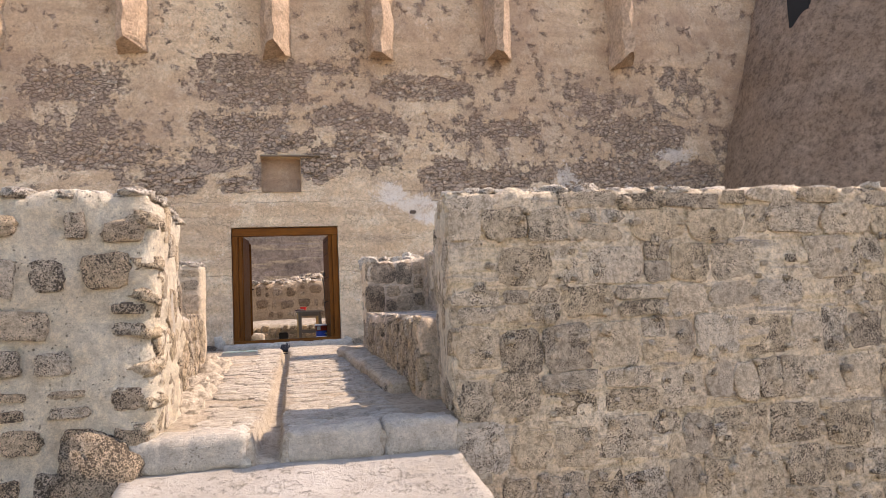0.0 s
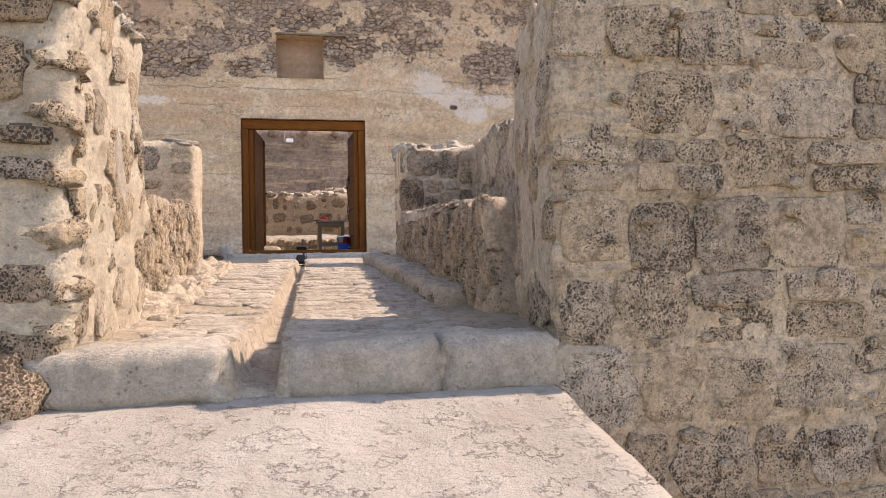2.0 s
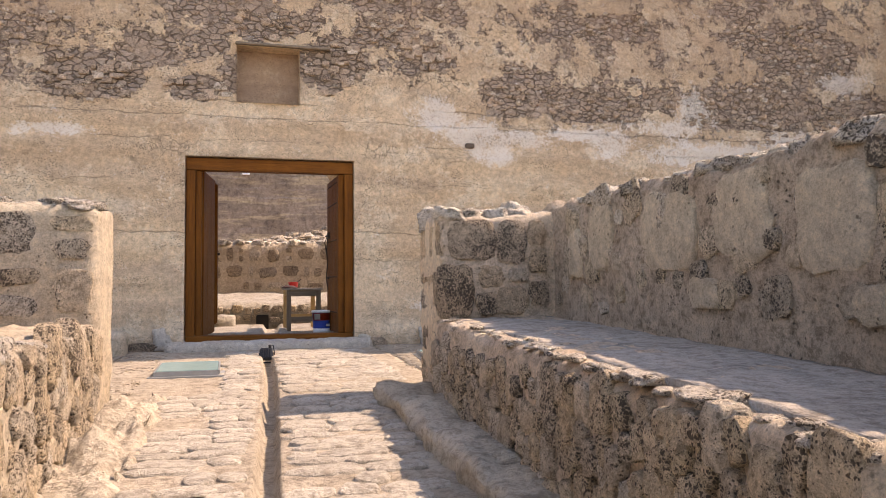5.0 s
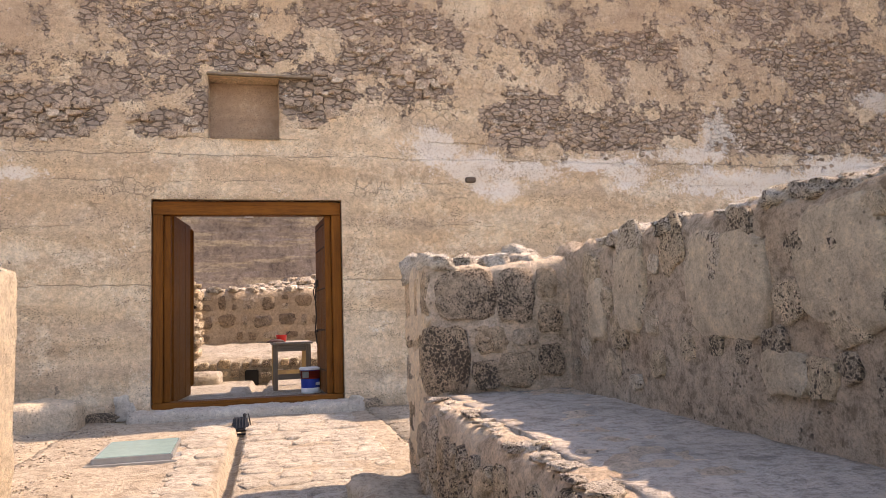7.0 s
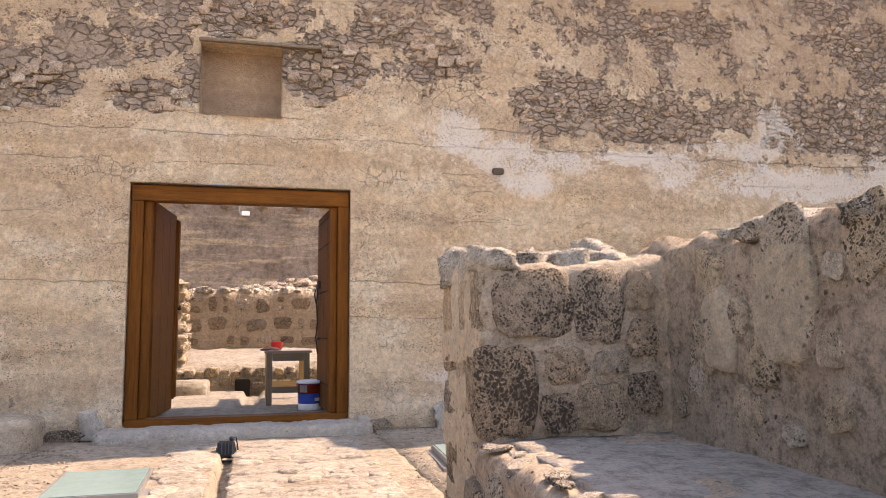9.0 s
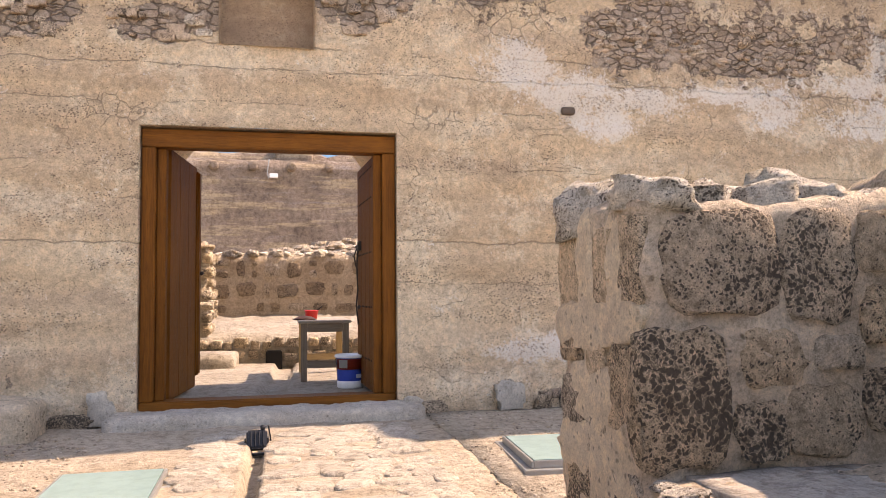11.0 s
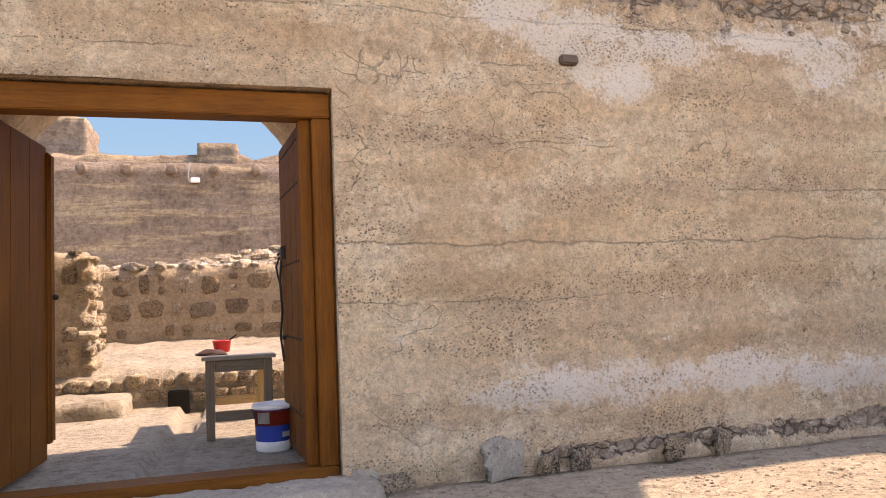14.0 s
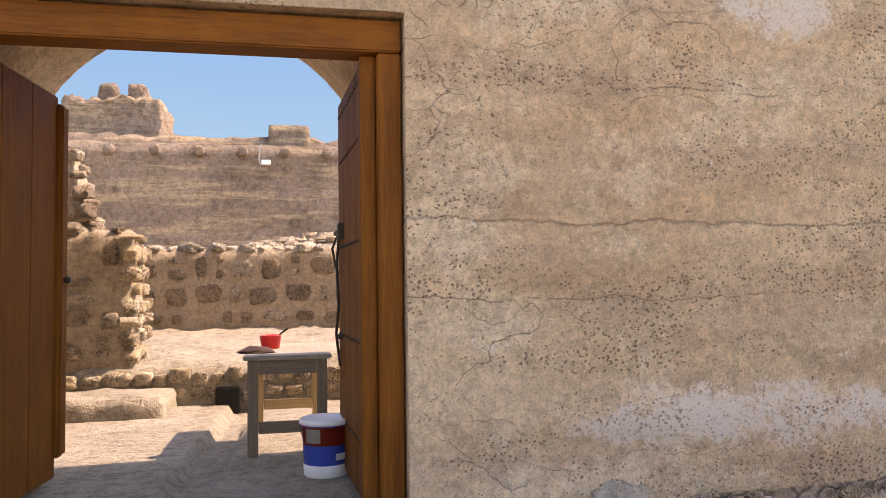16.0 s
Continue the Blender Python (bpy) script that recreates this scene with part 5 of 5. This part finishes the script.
def cap_stones(parent, shapes, points, size, seed, tall=0.5, back=0.0):
    """Uneven pale stones bedded along the top edge of a wall."""
    rnd = random.Random(seed)
    for x, y, z in points:
        s = size * rnd.uniform(0.6, 1.35)
        ob = new("cap_stone", rnd.choice(shapes))
        ob.matrix_world = pose(x + rnd.uniform(-0.03, 0.03), y + rnd.uniform(-0.02, 0.02), z + 0.0 + rnd.uniform(-0.015, 0.015), rnd.uniform(-8, 8), rnd.uniform(-8, 8), rnd.uniform(0, 360)) @ Matrix.Diagonal((s * 1.15, s * 0.8, s * tall * rnd.uniform(0.8, 1.4), 1))
        ob.parent = parent


PALE = coral_stone("pale_cap_stone", (0.60, 0.53, 0.44), (0.80, 0.735, 0.64), 52.0, 0.03, False, (0.76, 0.67, 0.54), (0.64, 0.575, 0.49))
CAPS = lump_shapes(9, PALE)
cap_stones(front_right, CAPS, [(1.58 + 0.15 * i, 6.25 + 0.04 * (i % 2), 2.33) for i in range(34)], 0.19, 61, 0.4)
cap_stones(front_left, CAPS, [(-0.98 - 0.17 * i, 6.27, 2.34) for i in range(14)], 0.2, 62, 0.4)
cap_stones(front_left, CAPS, [(-0.98, 6.35 + 0.18 * i, 2.34) for i in range(8)], 0.2, 63, 0.4)
cap_stones(bench_r, CAPS, [(1.535 - 0.0006 * i, 7.6 + 0.13 * i, 1.265 + 0.0042 * i) for i in range(32)], 0.12, 64, 0.3)
cap_stones(stub_r, CAPS, [(1.58 + 0.21 * i, 11.83 + 0.05 * (i % 2), 2.23) for i in range(5)], 0.25, 65, 0.55)
cap_stones(stub_r, CAPS, [(1.60 + 0.23 * i, 12.2, 2.22) for i in range(5)], 0.26, 68, 0.55)
cap_stones(back_r, CAPS, [(2.64 - 0.004 * i, 7.5 + 0.19 * i, 2.30) for i in range(22)], 0.2, 66, 0.4)
cap_stones(bench_l, CAPS, [(-1.08, 8.05 + 0.17 * i, 1.39) for i in range(21)], 0.15, 69, 0.35)
cap_stones(stub_l, CAPS, [(-1.08 - 0.2 * i, 11.84, 2.26) for i in range(7)], 0.2, 70, 0.35)
cap_stones(low_wall, CAPS, [(-3.2 + 0.22 * i, 24.92, 2.70) for i in range(32)], 0.24, 67, 0.45)

COURT_LUMPS = lump_shapes(6, LOW_CORAL, 45)
cap_stones(ruin, COURT_LUMPS, [(-1.62 - 0.24 * max(0, z - 2.4) + 0.05, 24.05 + 0.3 * (i % 2), z) for i, z in enumerate([1.6 + 0.13 * k for k in range(19)])], 0.28, 74, 0.6)
cap_stones(ruin, COURT_LUMPS, [(-2.1 - 0.2 * k, 24.15, 4.0) for k in range(9)], 0.3, 75, 0.6)
cap_stones(pier, COURT_LUMPS, [(-0.75 - 0.22 * k, 21.2, 2.69) for k in range(7)], 0.2, 76, 0.5)

CORNER_LUMPS = lump_shapes(7, CORAL_LIT, 58)
rnd = random.Random(91)
z = 0.35
while z < 2.3:
    s = rnd.uniform(0.14, 0.26)
    ob = new("corner_stone", rnd.choice(CORNER_LUMPS))
    ob.matrix_world = pose(-0.95 + rnd.uniform(-0.02, 0.02), 6.23 + rnd.uniform(-0.03, 0.04), z, rnd.uniform(-20, 20), rnd.uniform(-20, 20), rnd.uniform(0, 360)) @ Matrix.Diagonal((s * 1.1, s * 1.2, s * 0.62, 1))
    ob.parent = front_left
    z += s * rnd.uniform(0.8, 1.7)

# plaster lumps and dark stones at the foot of the tall wall
LIME_LUMPS = lump_shapes(4, STEP, 33)
DARK_LUMPS = lump_shapes(4, DARK_CORAL, 37)
for shapes, x, z, sx, sz, tag in ((LIME_LUMPS, -1.05, 0.98, 0.22, 0.42, "plaster_lump"), (LIME_LUMPS, 1.63, 0.90, 0.20, 0.28, "plaster_lump"), (LIME_LUMPS, 2.58, 0.98, 0.34, 0.42, "plaster_lump"),
                                  (DARK_LUMPS, -1.33, 0.88, 0.44, 0.24, "foot_stone"), (DARK_LUMPS, 1.83, 0.87, 0.26, 0.26, "foot_stone"), (DARK_LUMPS, 2.9, 0.9, 0.2, 0.2, "foot_stone"), (DARK_LUMPS, 3.15, 0.9, 0.22, 0.24, "foot_stone"),
                                  (DARK_LUMPS, 3.9, 0.93, 0.3, 0.22, "foot_stone"), (DARK_LUMPS, 4.3, 0.92, 0.26, 0.24, "foot_stone")):
    ob = new(tag, shapes[int(x * 7) % 4])
    ob.matrix_world = pose(x, GY - 0.01, z - 0.03, 0, 0, 8 * x) @ Matrix.Diagonal((sx, 0.13 if tag == "plaster_lump" else 0.07, sz * 0.8, 1))
    ob.parent = great


boulder = new("boulder", lump_shapes(1, DARK_CORAL, 52)[0])
boulder.matrix_world = pose(-1.24, 6.18, 0.20, 0, 10, 20) @ Matrix.Diagonal((0.62, 0.4, 0.62, 1))
boulder.parent = front_left

# ---- loose stones ----
def scatter(name, count, area, size, seed, material, height, label, category, flat=0.7):
    """Many small loose stones joined into one mesh."""
    rnd = random.Random(seed)
    verts, faces = [], []
    for _ in range(count):
        x, y = rnd.uniform(area[0], area[1]), rnd.uniform(area[2], area[3])
        s = size * rnd.uniform(0.4, 1.3) ** 1.5
        z = height(x, y)
        base = len(verts)
        turn = rnd.uniform(0, 6.28)
        for k, (ring, zz) in enumerate(((0.75, -0.3), (1.0, 0.15), (0.6, 0.7))):
            for i in range(7):
                a = turn + 2 * math.pi * i / 7
                w = ring * rnd.uniform(0.75, 1.2)
                verts.append((x + s * w * math.cos(a), y + s * w * 0.8 * math.sin(a), z + s * flat * (zz + rnd.uniform(-0.12, 0.12))))
        for k in range(2):
            for i in range(7):
                j = (i + 1) % 7
                faces.append((base + k * 7 + i, base + k * 7 + j, base + (k + 1) * 7 + j, base + (k + 1) * 7 + i))
        faces.append(tuple(base + 14 + i for i in range(7)))
    ob = mesh_object(name, verts, faces, material, smooth=False)
    return tagged(ob, label, category, kind="stuff")


def mound_height(x, y):
    return 1.6 + (1.25 + 0.10 * x + 0.25 * n3((x, y, 0), 0.7)) * math.exp(-((y - 27.8) / 1.7) ** 2) + 0.08 * n3((x, y, 0), 3.0)


scatter("rubble", 900, (-5, 8, 26.3, 28.6), 0.14, 71, RUBBLE_PALE, mound_height, "loose pale and dark rubble stones heaped on the mound", "rubble")
scatter("gravel", 3500, (1.7, 5.5, 12.5, 16.5), 0.012, 72, RUBBLE_PALE, lambda x, y: lift(y) + 0.02 * n3((x, y, 0), 1.2), "fine pale gravel strewn along the wall's foot", "gravel")
scatter("gravel", 2500, (-3.2, -0.9, 12.6, 16.3), 0.012, 73, RUBBLE_PALE, lambda x, y: lift(y) + 0.02 * n3((x, y, 0), 1.2), "fine pale gravel strewn along the wall's foot", "gravel")


RUBBLE_ONE = coral_stone("bared_stone", (0.46, 0.335, 0.24), (0.68, 0.525, 0.39), 60.0, 0.015, False, (0.66, 0.50, 0.36), (0.42, 0.32, 0.25))
RUBBLE_BLOCKS = with_material(SHAPES, RUBBLE_ONE)


def wall_rubble():
    """Small stones bared where the plaster of the tall wall has fallen."""
    rnd = random.Random(81)
    verts, faces = [], []
    picked = [0]
    for cx, cz, rx, rz in RUBBLE_PATCHES:
        for _ in range(int(rx * rz * 330)):
            x, z = cx + rnd.uniform(-1.15, 1.15) * rx, cz + rnd.uniform(-1.15, 1.15) * rz
            if blob(x, z, cx, cz, rx, rz) < 0.55 or z < 0.9 or NX0 - 0.08 < x < NX1 + 0.08 and NZ0 - 0.08 < z < NZ1 + 0.08:
                continue
            s = rnd.uniform(0.03, 0.085)
            h = s * rnd.uniform(0.45, 0.9)
            if -2.6 < x < 3.2 and z < 5.3 and picked[0] < 280:
                picked[0] += 1
                set_stone(great, RUBBLE_BLOCKS, rnd, (x, GY + 0.02 - 0.035 * n3((x, 0, z), 0.8, 1.0), z), s * 2, h * 2, 0.03)
                continue
            out = 0.035 * n3((x, 0, z), 0.8, 1.0) - 0.035
            base = len(verts)
            lean = rnd.uniform(-0.4, 0.4)
            for ring, yy in ((1.0, 0.03), (0.86, -0.012), (0.5, -0.03)):
                for i in range(7):
                    a = 2 * math.pi * i / 7
                    w = ring * rnd.uniform(0.8, 1.15)
                    u, v = s * w * math.cos(a), h * w * math.sin(a)
                    verts.append((x + u * math.cos(lean) - v * math.sin(lean), GY - out + yy + rnd.uniform(-0.006, 0.006), z + u * math.sin(lean) + v * math.cos(lean)))
            for k in range(2):
                for i in range(7):
                    j = (i + 1) % 7
                    faces.append((base + k * 7 + j, base + k * 7 + i, base + (k + 1) * 7 + i, base + (k + 1) * 7 + j))
            faces.append(tuple(base + 14 + i for i in range(6, -1, -1)))
    ob = mesh_object("bared_rubble", verts, faces, RUBBLE, great, smooth=False)
    return tagged(ob, kind="stuff")


wall_rubble()


# ---- flagstones of the paving ----
def flag_shapes(count, seed=9):
    rnd = random.Random(seed)
    shapes = []
    for n in range(count):
        k = 9
        wob = [rnd.uniform(0.84, 1.1) for _ in range(k)]
        verts, faces = [(0, 0, 1.0)], []
        for radius, z in ((0.82, 0.95), (1.0, 0.35), (1.02, -1.0)):
            for i in range(k):
                a = 2 * math.pi * i / k
                c, d = math.cos(a), math.sin(a)
                r = (abs(c) ** 4 + abs(d) ** 4) ** -0.25 * wob[i] * radius * 0.5
                verts.append((r * c, r * d, z + (rnd.uniform(-0.35, 0.2) if z > 0 else 0)))
        for i in range(k):
            j = (i + 1) % k
            faces.append((0, 1 + i, 1 + j))
            for q in range(2):
                a, b = 1 + q * k, 1 + (q + 1) * k
                faces.append((a + i, b + i, b + j, a + j))
        me = bpy.data.meshes.new("flagstone")
        me.from_pydata(verts, [], faces)
        me.polygons.foreach_set("use_smooth", [True] * len(me.polygons))
        me.materials.append(FLAG)
        shapes.append(me)
    return shapes


FLAGS = flag_shapes(12)
rnd = random.Random(17)
y = 6.42
while y < 16.0:
    deep = rnd.uniform(0.11, 0.22)
    left, right = channel_edges(y)
    for x0, x1 in ((-0.62 if y < 12.6 else -0.2, left - 0.03), (right + 0.03, 1.12 if y < 12.2 else 1.5)):
        x = x0 + rnd.uniform(-0.05, 0.05)
        while x < x1 - 0.1:
            w = min(rnd.uniform(0.16, 0.46), x1 - x)
            if rnd.random() > 0.18 and w > 0.09:
                ob = new("flagstone", rnd.choice(FLAGS))
                cy = y + deep / 2
                ob.matrix_world = pose(x + w / 2, cy, lift(cy) + 0.006, rnd.uniform(-1.5, 2.5), rnd.uniform(-2, 2), rnd.uniform(-5, 5)) @ Matrix.Diagonal((w + 0.01, deep + 0.004, rnd.uniform(0.010, 0.022), 1))
                ob.parent = paving
            x += w
    y += deep
